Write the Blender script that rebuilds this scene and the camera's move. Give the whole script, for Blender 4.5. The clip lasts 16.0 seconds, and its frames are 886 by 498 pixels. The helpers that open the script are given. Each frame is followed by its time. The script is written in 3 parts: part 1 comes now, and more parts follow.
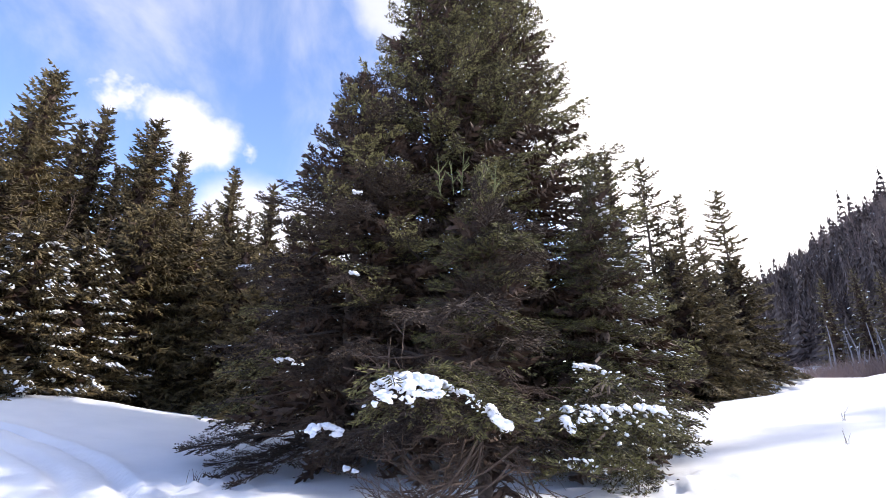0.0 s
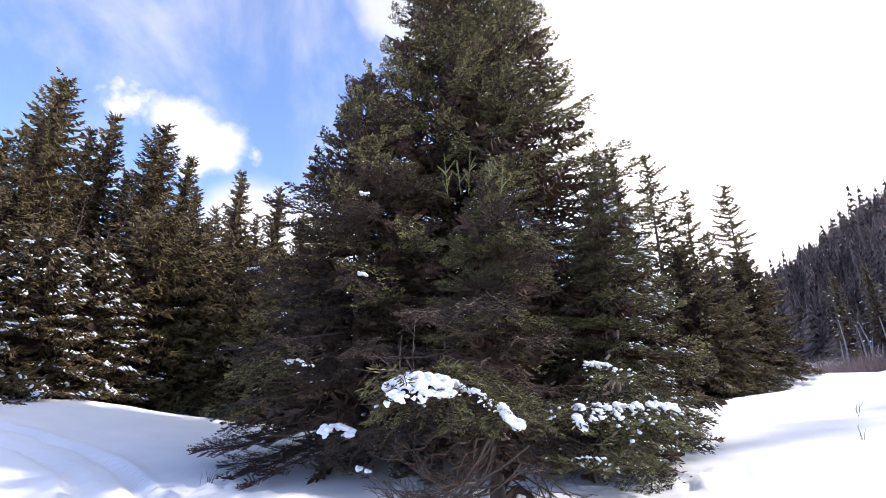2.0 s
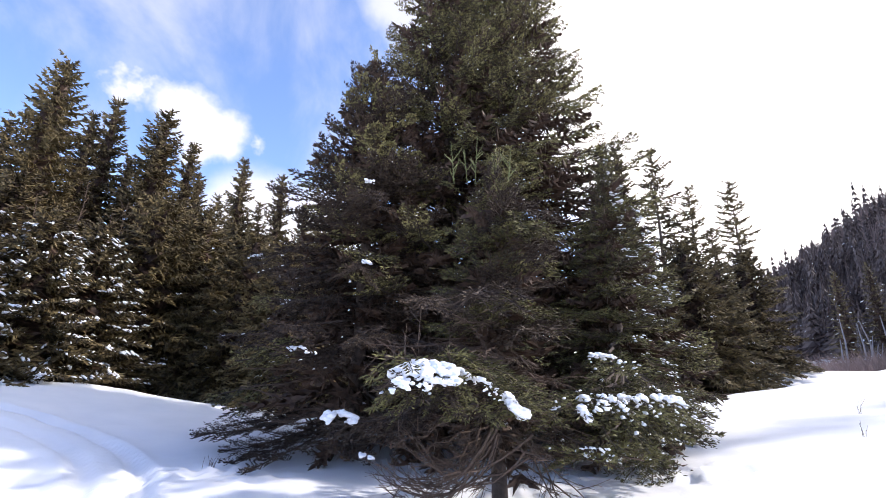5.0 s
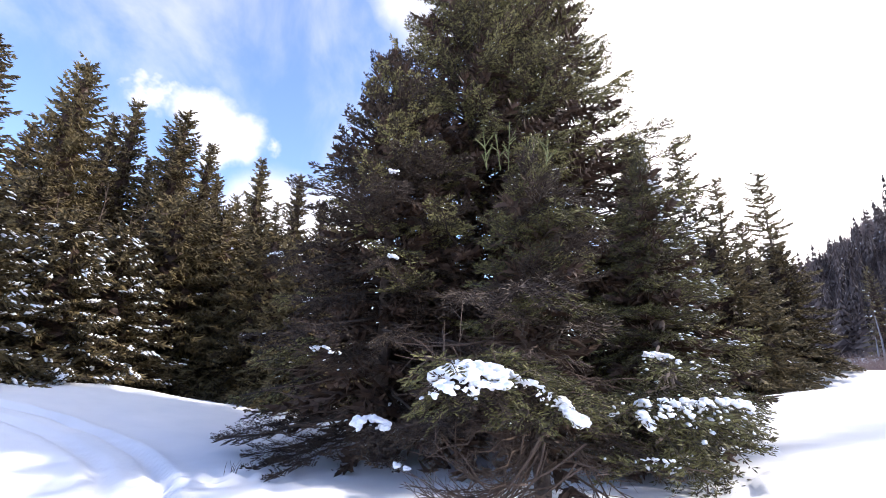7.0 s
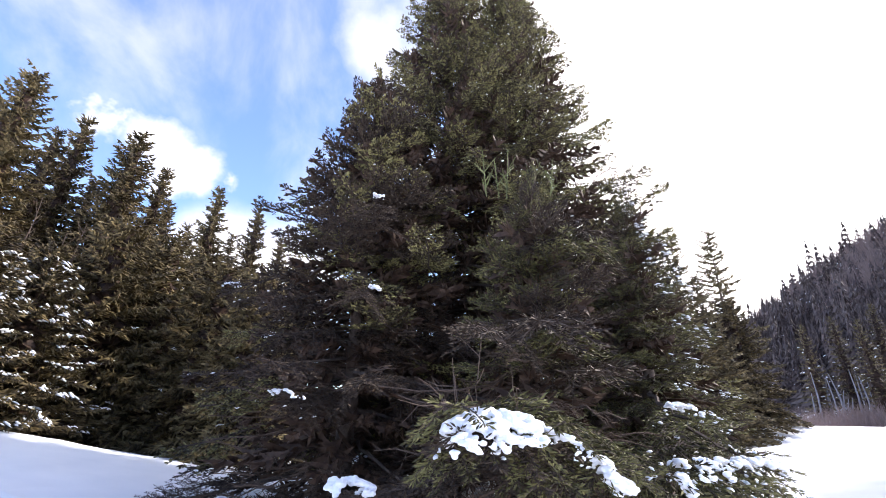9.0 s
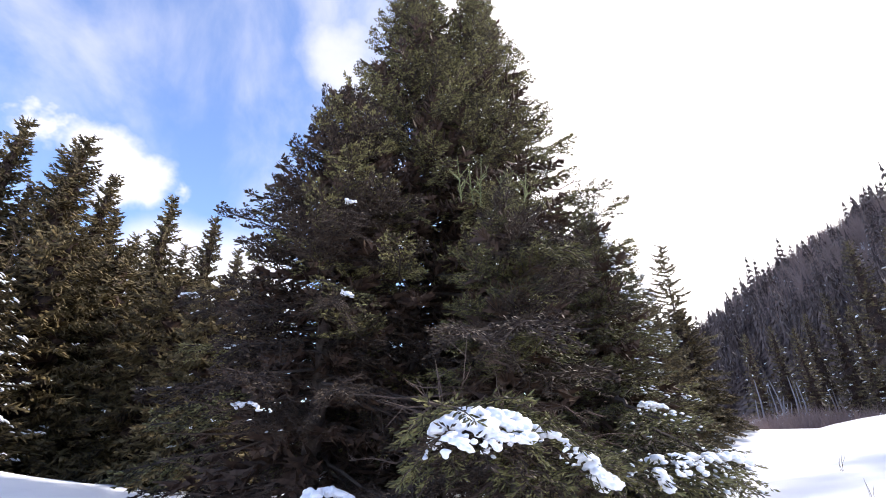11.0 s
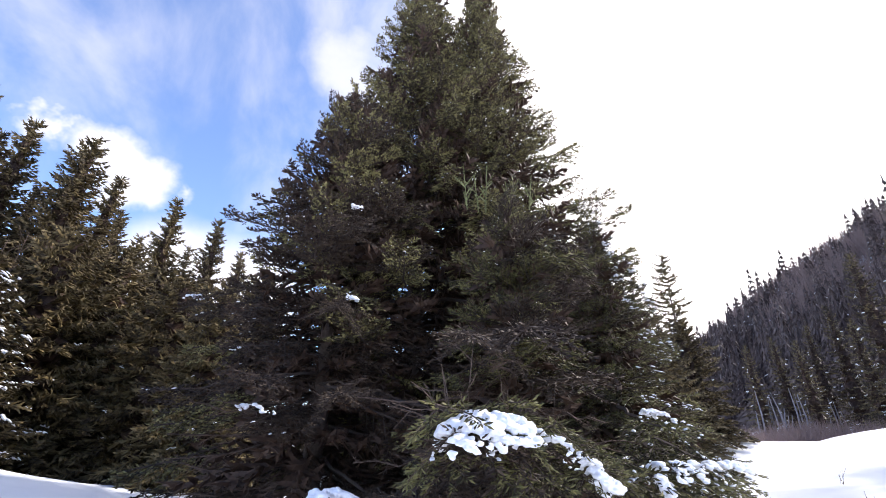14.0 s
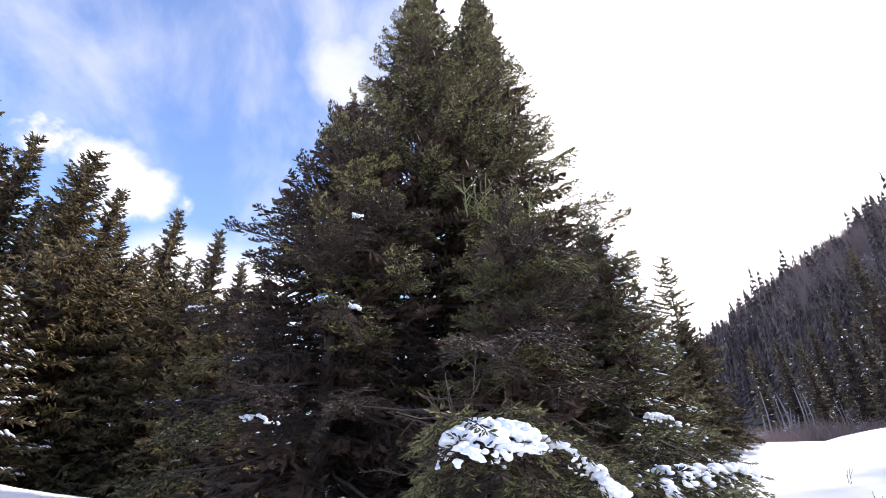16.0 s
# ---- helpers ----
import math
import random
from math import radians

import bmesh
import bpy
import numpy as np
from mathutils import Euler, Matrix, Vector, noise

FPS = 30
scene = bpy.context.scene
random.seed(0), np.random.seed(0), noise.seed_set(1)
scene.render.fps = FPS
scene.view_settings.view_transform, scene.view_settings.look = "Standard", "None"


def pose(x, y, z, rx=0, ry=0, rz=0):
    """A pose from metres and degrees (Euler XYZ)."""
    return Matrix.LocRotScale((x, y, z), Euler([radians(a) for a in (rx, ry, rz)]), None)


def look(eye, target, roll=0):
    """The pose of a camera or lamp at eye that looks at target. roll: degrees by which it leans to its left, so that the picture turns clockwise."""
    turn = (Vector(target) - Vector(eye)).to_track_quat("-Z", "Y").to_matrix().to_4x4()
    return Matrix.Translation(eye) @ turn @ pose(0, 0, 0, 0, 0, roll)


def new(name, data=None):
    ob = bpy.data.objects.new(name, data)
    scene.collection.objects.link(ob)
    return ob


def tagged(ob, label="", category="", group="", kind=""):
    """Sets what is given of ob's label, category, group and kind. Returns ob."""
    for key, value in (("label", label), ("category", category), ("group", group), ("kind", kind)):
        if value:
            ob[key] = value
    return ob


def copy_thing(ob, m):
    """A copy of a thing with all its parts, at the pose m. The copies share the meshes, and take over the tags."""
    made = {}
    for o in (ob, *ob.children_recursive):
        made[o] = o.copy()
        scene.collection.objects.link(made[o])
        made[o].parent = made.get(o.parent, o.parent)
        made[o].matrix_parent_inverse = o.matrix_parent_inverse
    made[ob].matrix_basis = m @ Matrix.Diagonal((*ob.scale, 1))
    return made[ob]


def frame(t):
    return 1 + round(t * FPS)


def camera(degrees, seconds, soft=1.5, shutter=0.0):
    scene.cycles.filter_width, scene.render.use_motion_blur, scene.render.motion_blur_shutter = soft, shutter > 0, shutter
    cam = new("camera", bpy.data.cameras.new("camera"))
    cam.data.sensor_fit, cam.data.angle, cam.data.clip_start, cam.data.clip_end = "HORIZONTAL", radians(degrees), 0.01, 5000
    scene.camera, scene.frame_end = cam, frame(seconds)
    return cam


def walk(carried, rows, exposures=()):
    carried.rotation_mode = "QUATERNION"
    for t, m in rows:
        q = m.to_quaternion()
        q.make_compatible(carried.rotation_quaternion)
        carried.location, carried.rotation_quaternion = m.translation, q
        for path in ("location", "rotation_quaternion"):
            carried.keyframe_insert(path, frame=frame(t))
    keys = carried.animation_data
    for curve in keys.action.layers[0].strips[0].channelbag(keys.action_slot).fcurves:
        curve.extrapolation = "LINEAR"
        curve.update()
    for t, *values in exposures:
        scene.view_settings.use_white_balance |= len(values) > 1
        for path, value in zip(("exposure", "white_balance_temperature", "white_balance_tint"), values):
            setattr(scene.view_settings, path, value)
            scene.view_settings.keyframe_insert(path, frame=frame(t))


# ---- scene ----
cam = camera(90.8, 16.0, soft=0.75)
PATH = [
    (0, (0.378, 0.346, 1.403), (0.232, 2.260, 1.963), 0.10),
    (0.5, (0.364, 0.346, 1.401), (0.204, 2.260, 1.960), -0.06),
    (1, (0.355, 0.322, 1.411), (0.183, 2.229, 1.989), -0.17),
    (1.5, (0.345, 0.326, 1.405), (0.164, 2.234, 1.975), -0.11),
    (2, (0.351, 0.338, 1.402), (0.178, 2.251, 1.961), -0.58),
    (2.5, (0.351, 0.354, 1.395), (0.165, 2.268, 1.944), -0.94),
    (3, (0.357, 0.357, 1.392), (0.175, 2.272, 1.938), 0.00),
    (3.5, (0.334, 0.361, 1.391), (0.137, 2.277, 1.930), 0.17),
    (4, (0.334, 0.370, 1.391), (0.156, 2.287, 1.935), 0.58),
    (6.3, (0.140, 0.446, 1.351), (-0.056, 2.374, 1.846), -0.03),
    (6.5, (0.109, 0.550, 1.372), (-0.112, 2.461, 1.920), 0.42),
    (7, (0.050, 0.750, 1.389), (-0.198, 2.665, 1.910), 0.40),
    (7.5, (-0.032, 0.859, 1.406), (-0.152, 2.763, 2.006), -1.81),
    (8, (-0.193, 0.930, 1.423), (-0.299, 2.825, 2.051), -0.44),
    (8.5, (-0.323, 1.011, 1.373), (-0.487, 2.854, 2.133), -0.03),
    (9, (-0.396, 1.269, 1.381), (-0.447, 3.134, 2.100), 1.26),
    (9.2, (-0.411, 1.356, 1.364), (-0.341, 3.202, 2.131), 0.22),
    (11.3, (-0.573, 1.312, 1.290), (-0.444, 3.145, 2.077), -0.39),
    (11.5, (-0.598, 1.272, 1.284), (-0.491, 3.092, 2.106), 0.56),
    (12, (-0.653, 1.253, 1.272), (-0.611, 3.090, 2.062), 0.19),
    (12.5, (-0.632, 1.287, 1.260), (-0.567, 3.128, 2.039), 0.94),
    (13, (-0.606, 1.307, 1.263), (-0.506, 3.147, 2.041), 0.66),
    (13.5, (-0.591, 1.294, 1.270), (-0.476, 3.126, 2.064), 0.48),
    (14, (-0.591, 1.269, 1.271), (-0.474, 3.095, 2.077), 0.38),
    (14.5, (-0.595, 1.255, 1.275), (-0.477, 3.078, 2.090), 0.24),
    (15, (-0.593, 1.247, 1.278), (-0.477, 3.066, 2.101), -0.36),
    (15.5, (-0.597, 1.253, 1.273), (-0.488, 3.074, 2.092), -0.44),
    (16, (-0.595, 1.242, 1.279), (-0.482, 3.059, 2.109), -0.71),
]
walk(cam, [(t, look(eye, target, roll)) for t, eye, target, roll in PATH],
     exposures=((0.0, 0.24, 6500, 15), (4.0, 0.24, 6500, 15), (6.5, 0.36, 6500, 15), (8.0, 0.50, 6500, 15), (9.0, 0.50, 6500, 15), (11.5, 0.26, 6500, 15), (16.0, 0.28, 6500, 15)))

# ---- world, sun, exposure ----
SUN_AZ, SUN_EL = 76.0, 37.0      # degrees clockwise from +y, and up
sun_dir = Vector((math.sin(radians(SUN_AZ)) * math.cos(radians(SUN_EL)), math.cos(radians(SUN_AZ)) * math.cos(radians(SUN_EL)), math.sin(radians(SUN_EL))))


def N(tree, kind, x=0, y=0, **values):
    n = tree.nodes.new(kind)
    n.location = (x, y)
    for k, v in values.items():
        if k == "op":
            n.operation = v
        else:
            n.inputs[k.replace("_", " ")].default_value = v
    return n


def math_node(tree, op, a, b=None, c=None, clamp=False):
    n = tree.nodes.new("ShaderNodeMath")
    n.operation, n.use_clamp = op, clamp
    for slot, v in zip(n.inputs, (a, b, c)):
        if v is None:
            continue
        if isinstance(v, (int, float)):
            slot.default_value = v
        else:
            tree.links.new(v, slot)
    return n.outputs[0]


def ramp(tree, value, lo, hi):
    """A smooth step of value from lo to hi."""
    n = tree.nodes.new("ShaderNodeMapRange")
    n.interpolation_type = "SMOOTHSTEP"
    n.inputs["From Min"].default_value, n.inputs["From Max"].default_value = lo, hi
    tree.links.new(value, n.inputs["Value"])
    return n.outputs["Result"]


def direction(az, el):
    a, e = radians(az), radians(el)
    return (math.sin(a) * math.cos(e), math.cos(a) * math.cos(e), math.sin(e))


def dot_with(tree, vec, d):
    n = tree.nodes.new("ShaderNodeVectorMath")
    n.operation = "DOT_PRODUCT"
    tree.links.new(vec, n.inputs[0])
    n.inputs[1].default_value = d
    return n.outputs["Value"]


def build_world():
    w = bpy.data.worlds.new("winter_sky")
    scene.world = w
    w.use_nodes = True
    t = w.node_tree
    t.nodes.clear()
    out = t.nodes.new("ShaderNodeOutputWorld")
    bg = t.nodes.new("ShaderNodeBackground")
    sky = t.nodes.new("ShaderNodeTexSky")
    sky.sky_type, sky.sun_disc = "NISHITA", False
    sky.sun_elevation, sky.sun_rotation = radians(SUN_EL), radians(SUN_AZ)
    sky.altitude, sky.air_density, sky.dust_density, sky.ozone_density = 300, 1.0, 0.6, 1.6
    co = t.nodes.new("ShaderNodeTexCoord")
    d = co.outputs["Generated"]
    # wispy high cloud, stretched along one axis
    mp = t.nodes.new("ShaderNodeMapping")
    mp.inputs["Scale"].default_value = (1.6, 1.0, 1.1)
    mp.inputs["Rotation"].default_value = (0.3, 0.5, 0.9)
    t.links.new(d, mp.inputs["Vector"])
    n1 = N(t, "ShaderNodeTexNoise", Scale=3.2, Detail=6.0, Roughness=0.55, Distortion=0.35)
    t.links.new(mp.outputs[0], n1.inputs["Vector"])
    wisps = ramp(t, n1.outputs["Fac"], 0.40, 0.78)
    # ragged edge for the larger clouds
    n2 = N(t, "ShaderNodeTexNoise", Scale=7.0, Detail=5.0, Roughness=0.55)
    t.links.new(d, n2.inputs["Vector"])
    rough = math_node(t, "MULTIPLY", math_node(t, "SUBTRACT", n2.outputs["Fac"], 0.5), 0.010)
    total = math_node(t, "MULTIPLY", wisps, 0.45)
    for az, el, size, rim, gain in ((-43.6, 28.9, 2.0, 0.2, 0.92), (-41.0, 28.2, 2.5, 0.2, 0.92), (-38.0, 27.2, 3.0, 0.2, 0.92), (-34.8, 26.4, 2.8, 0.2, 0.92), (-32.2, 26.0, 1.9, 0.2, 0.92), (-37.0, 24.8, 2.2, 0.1, 0.92),
                              (-12.2, 45.8, 3.8, 0.0, 0.62), (-8.5, 43.5, 4.2, 0.0, 0.62), (-30.0, 17.0, 5.0, 0.1, 0.92), (-22.0, 15.0, 6.0, 0.1, 0.92), (-70.0, 48.0, 9.0, 0.0, 0.92)):
        c = math_node(t, "ADD", dot_with(t, d, direction(az, el)), rough)
        lump = ramp(t, c, math.cos(radians(size * 1.6)), math.cos(radians(size * rim)))
        total = math_node(t, "MAXIMUM", total, math_node(t, "MULTIPLY", lump, gain))
    # bright veil round the sun
    veil = ramp(t, math_node(t, "ADD", dot_with(t, d, direction(SUN_AZ - 24, SUN_EL - 1)), math_node(t, "MULTIPLY", rough, 8.0)), math.cos(radians(43)), math.cos(radians(34)))
    mix = t.nodes.new("ShaderNodeMix")
    mix.data_type = "RGBA"
    t.links.new(total, mix.inputs["Factor"])
    gain = t.nodes.new("ShaderNodeVectorMath")
    gain.operation = "MULTIPLY"
    t.links.new(sky.outputs[0], gain.inputs[0])
    gain.inputs[1].default_value = (SKY_GAIN * 0.97, SKY_GAIN * 1.03, SKY_GAIN * 1.2)
    t.links.new(gain.outputs[0], mix.inputs["A"])
    mix.inputs["B"].default_value = (CLOUD * 1.02, CLOUD * 1.0, CLOUD * 0.99, 1)
    sheet = t.nodes.new("ShaderNodeMix")
    sheet.data_type = "RGBA"
    t.links.new(veil, sheet.inputs["Factor"])
    t.links.new(mix.outputs["Result"], sheet.inputs["A"])
    sheet.inputs["B"].default_value = (VEIL * 1.02, VEIL, VEIL * 0.98, 1)
    t.links.new(sheet.outputs["Result"], bg.inputs["Color"])
    bg.inputs["Strength"].default_value = SKY_STRENGTH
    t.links.new(bg.outputs[0], out.inputs[0])


SKY_STRENGTH, SKY_GAIN, CLOUD, VEIL = 0.15, 1.7, 7.5, 13.5
build_world()
lamp = bpy.data.lights.new("sun", "SUN")
lamp.energy, lamp.angle, lamp.color = 4.4, radians(2.0), (1.0, 0.95, 0.86)
sun = new("sun", lamp)
sun.matrix_world = look(sun_dir * 60, (0, 0, 0))


# ---- materials ----
def material(name, rough=0.8):
    m = bpy.data.materials.new(name)
    m.use_nodes = True
    t = m.node_tree
    b = t.nodes["Principled BSDF"]
    b.inputs["Roughness"].default_value = rough
    return m, t, b


def colour_ramp(t, value, stops):
    r = t.nodes.new("ShaderNodeValToRGB")
    e = r.color_ramp.elements
    while len(e) < len(stops):
        e.new(0.5)
    for k, (p, c) in zip(e, stops):
        k.position, k.color = p, (*c, 1)
    t.links.new(value, r.inputs["Fac"])
    return r.outputs["Color"]


def noise_node(t, scale, detail=4.0, rough=0.55, coord="Object"):
    co = t.nodes.new("ShaderNodeTexCoord")
    n = N(t, "ShaderNodeTexNoise", Scale=scale, Detail=detail, Roughness=rough)
    t.links.new(co.outputs[coord], n.inputs["Vector"])
    return n.outputs["Fac"]


def bump(t, b, height, strength, distance):
    n = t.nodes.new("ShaderNodeBump")
    n.inputs["Strength"].default_value, n.inputs["Distance"].default_value = strength, distance
    t.links.new(height, n.inputs["Height"])
    t.links.new(n.outputs[0], b.inputs["Normal"])


def needle_material(name, dark, mid, light, grain=2.2):
    m, t, b = material(name, 0.55)
    geo = t.nodes.new("ShaderNodeNewGeometry")
    info = t.nodes.new("ShaderNodeObjectInfo")
    patch = noise_node(t, grain, 3.0)
    fleck = math_node(t, "POWER", geo.outputs["Random Per Island"], 1.6)
    tuft = ramp(t, noise_node(t, 3.6 * grain, 2.0), 0.38, 0.64)
    v = math_node(t, "ADD", math_node(t, "MULTIPLY", fleck, 0.42), math_node(t, "MULTIPLY", patch, 0.24))
    v = math_node(t, "ADD", v, math_node(t, "MULTIPLY", tuft, 0.50))
    v = math_node(t, "ADD", v, math_node(t, "MULTIPLY", info.outputs["Random"], 0.30))
    col = colour_ramp(t, v, ((0.22, dark), (0.50, mid), (0.95, light)))
    t.links.new(col, b.inputs["Base Color"])
    b.inputs["Specular IOR Level"].default_value = 0.2
    b.inputs["Subsurface Weight"].default_value = 0.0
    return m


def bark_material(name, dark, light, scale=9.0):
    m, t, b = material(name, 0.9)
    f = noise_node(t, scale, 6.0, 0.65)
    g = noise_node(t, scale * 6, 3.0)
    v = math_node(t, "ADD", math_node(t, "MULTIPLY", f, 0.7), math_node(t, "MULTIPLY", g, 0.3))
    t.links.new(colour_ramp(t, v, ((0.3, dark), (0.7, light))), b.inputs["Base Color"])
    bump(t, b, v, 0.8, 0.02)
    return m


def snow_material(name, grain=60.0, lumps=2.0, depth=0.03):
    m, t, b = material(name, 0.55)
    a = noise_node(t, lumps, 5.0, 0.5)
    g = noise_node(t, grain, 3.0, 0.6)
    v = math_node(t, "ADD", a, math_node(t, "MULTIPLY", g, 0.12))
    t.links.new(colour_ramp(t, a, ((0.3, (0.78, 0.80, 0.84)), (0.7, (0.86, 0.87, 0.90)))), b.inputs["Base Color"])
    b.inputs["Specular IOR Level"].default_value = 0.3
    bump(t, b, v, 0.5, depth)
    return m


NEEDLE = needle_material("spruce_needles", (0.024, 0.018, 0.010), (0.066, 0.055, 0.024), (0.250, 0.224, 0.092))
NEEDLE_GREEN = needle_material("young_needles", (0.016, 0.013, 0.007), (0.038, 0.033, 0.014), (0.150, 0.138, 0.054))
# shade painted into the needle colour: a darker, redder copy of the spruce needles
NEEDLE_SHADE = needle_material("painted_shade_needles", (0.014, 0.008, 0.007), (0.027, 0.017, 0.013), (0.072, 0.050, 0.034))
# brown of dead inner needles, darkened and reddened further to paint the shade inside
NEEDLE_INNER_SHADE = needle_material("inner_shade_needles", (0.025, 0.014, 0.010), (0.044, 0.026, 0.019), (0.084, 0.052, 0.036))
NEEDLE_LIGHT = needle_material("new_shoots", (0.09, 0.095, 0.04), (0.14, 0.15, 0.06), (0.20, 0.21, 0.09))
NEEDLE_FAR = needle_material("forest_needles", (0.030, 0.022, 0.014), (0.072, 0.054, 0.028), (0.190, 0.148, 0.072), 0.9)
# needle colour lightened towards mauve: glare haze over the hill is painted in
NEEDLE_HILL = needle_material("hazy_hill_needles", (0.050, 0.034, 0.032), (0.082, 0.060, 0.056), (0.140, 0.108, 0.098), 0.05)
LIMB = bark_material("live_limb", (0.030, 0.021, 0.017), (0.085, 0.060, 0.048), 20.0)
BARK = bark_material("spruce_bark", (0.05, 0.035, 0.027), (0.16, 0.12, 0.10))
TWIG = bark_material("dead_twig", (0.050, 0.032, 0.024), (0.165, 0.112, 0.082), 20.0)
# brown of bare twigs, warmed and brightened for the same haze
SCRUB = bark_material("bare_scrub", (0.145, 0.102, 0.092), (0.30, 0.22, 0.20), 0.3)
PALE = bark_material("pale_bark", (0.13, 0.12, 0.13), (0.32, 0.31, 0.33), 2.0)
SNOW = snow_material("field_snow", 40.0, 1.2, 0.05)
SNOW_LOAD = snow_material("bough_snow", 50.0, 9.0, 0.02)


# ---- mesh helpers ----
def mesh_from(name, verts, faces, mat, smooth=False):
    me = bpy.data.meshes.new(name)
    me.from_pydata(verts, [], faces)
    me.materials.append(mat)
    if smooth:
        me.shade_smooth()
    me.update()
    return me


def part(name, me, parent, m=None, label=""):
    ob = new(name, me)
    ob.parent = parent
    if m is not None:
        ob.matrix_basis = m
    return tagged(ob, label) if label else ob


def tube(verts, faces, pts, radii, sides=5, cap=True):
    """A tapered tube along pts, added to verts and faces."""
    base = len(verts)
    pts = [Vector(p) for p in pts]
    for i, p in enumerate(pts):
        d = (pts[min(i + 1, len(pts) - 1)] - pts[max(i - 1, 0)]).normalized()
        u = d.cross(Vector((0.13, 0.21, 0.97)))
        if u.length < 1e-3:
            u = d.cross(Vector((1, 0, 0)))
        u.normalize()
        v = d.cross(u)
        for k in range(sides):
            a = 2 * math.pi * k / sides
            verts.append(tuple(p + radii[i] * (math.cos(a) * u + math.sin(a) * v)))
    for i in range(len(pts) - 1):
        for k in range(sides):
            a, b = base + i * sides + k, base + i * sides + (k + 1) % sides
            faces.append((a, b, b + sides, a + sides))
    if cap:
        faces.append(tuple(base + (len(pts) - 1) * sides + k for k in range(sides)))


def step(a, b, x):
    t = min(1.0, max(0.0, (x - a) / (b - a)))
    return t * t * (3 - 2 * t)


# ---- ground ----
def ground_h(x, y):
    z = 0.0
    near = step(-2, 9, y)
    right = max(0.0, x - 2.5) * 0.120 + max(0.0, x - 8.5) * 0.075
    right = right if right < 1.6 else 1.6 + 0.9 * (1 - math.exp(-(right - 1.6)))
    z += right * near * (1 - 0.72 * step(14.5, 20, y)) * (1 - 0.6 * step(22, 45, x))
    left = max(0.0, -x - 4.5) * 0.182
    left = left if left < 0.8 else 0.8 + 0.25 * (1 - math.exp(-(left - 0.8) / 0.25))
    z += left * step(-3, 8, y) * (1 - 0.75 * step(10.5, 15, y)) * (1 - 0.6 * step(16, 40, -x))
    # hollow round the big spruces
    r = math.hypot(x - 0.2, y - 8.8)
    z -= 0.12 * (1 - step(1.5, 4.5, r))
    # ploughed edge of a track beyond the bank
    z += 0.8 * math.exp(-(((y - 24.5 + 0.12 * (x - 14)) / 1.6) ** 2)) * step(10, 15, x) * (1 - step(60, 90, x))
    # twin grooves of an old sled track that curves away
    for ring, w, d in ((4.65, 0.11, 0.11), (4.05, 0.12, 0.09), (4.35, 0.18, 0.02), (2.1, 0.12, 0.05)):
        off = (math.hypot(x + 7.5, y - 3.0) - ring) / w
        if abs(off) < 4:
            z += d * (0.55 * math.exp(-((abs(off) - 1.6) ** 2) * 1.5) - math.exp(-off * off)) * step(-9.5, -8.5, x)
    # half-filled footprints
    for fx, fy in ((3.74, 6.95), (3.95, 6.75), (4.37, 6.8), (4.1, 6.9), (3.45, 6.9), (5.1, 6.6), (8.3, 9.2), (8.7, 9.6)):
        q = ((x - fx) / 0.16) ** 2 + ((y - fy) / 0.12) ** 2
        if q < 9:
            z -= 0.09 * math.exp(-q)
    # crumbled snow where boughs have shed their loads
    crumb = math.exp(-(((x - 3.0) / 0.6) ** 2 + ((y - 6.9) / 0.8) ** 2)) + math.exp(-(((x + 3.2) / 0.8) ** 2 + ((y - 6.6) / 0.6) ** 2))
    z += 0.16 * crumb * noise.noise((x * 5.0, y * 5.0, 1.0))
    # wooded hillside that closes the valley
    hill = step(44, 128, x)
    if hill > 0:
        z += max(10.0, 50 - 20 * (max(0.0, y - 90) / 80) ** 1.5) * hill
    far = math.hypot(x, y)
    z += 0.07 * noise.noise((x * 0.35, y * 0.35, 0.0)) * step(0, 3, far) + 0.03 * noise.noise((x * 1.3, y * 1.3, 4.0)) + 0.012 * noise.noise((x * 4.0, y * 4.0, 9.0))
    if hill > 0:
        z += 3.0 * noise.noise((x * 0.03, y * 0.03, 2.0)) * hill
    return z


def axis_steps(lo, hi, fine, reach):
    out, x, d = [], hi, fine
    vals = list(np.arange(lo, hi, fine))
    while x < reach:
        out.append(x)
        d *= 1.10
        x += d
    low, x, d = [], lo, fine
    while x > -reach:
        d *= 1.10
        x -= d
        low.append(x)
    return low[::-1] + vals + out + [reach]


def build_ground():
    xs, ys = axis_steps(-9.0, 8.5, 0.10, 3500), axis_steps(4.0, 9.5, 0.10, 3500)
    verts = [(x, y, ground_h(x, y)) for y in ys for x in xs]
    w = len(xs)
    faces = [(j * w + i, j * w + i + 1, (j + 1) * w + i + 1, (j + 1) * w + i) for j in range(len(ys) - 1) for i in range(w - 1)]
    g = new("ground", mesh_from("ground", verts, faces, SNOW, True))
    tagged(g, "white wind-packed snow with old ski and foot tracks", "snow", kind="structure")


build_ground()


# ---- spruce boughs ----
def finger(verts, faces, p, d, length, r, rng):
    """One short needle-clad shoot: a blunt three-sided spindle from p along d."""
    d = d.normalized()
    u = d.cross(Vector((rng.random() - 0.5, rng.random() - 0.5, rng.random() - 0.5))).normalized() * r
    v = d.cross(u) * 0.87
    m, b = p + d * (length * 0.58), len(verts)
    verts.extend((p, m + u, m - 0.5 * u + v, m - 0.5 * u - v, p + d * length))
    faces.extend(((b, b + 2, b + 1), (b, b + 3, b + 2), (b, b + 1, b + 3), (b + 4, b + 1, b + 2), (b + 4, b + 2, b + 3), (b + 4, b + 3, b + 1)))


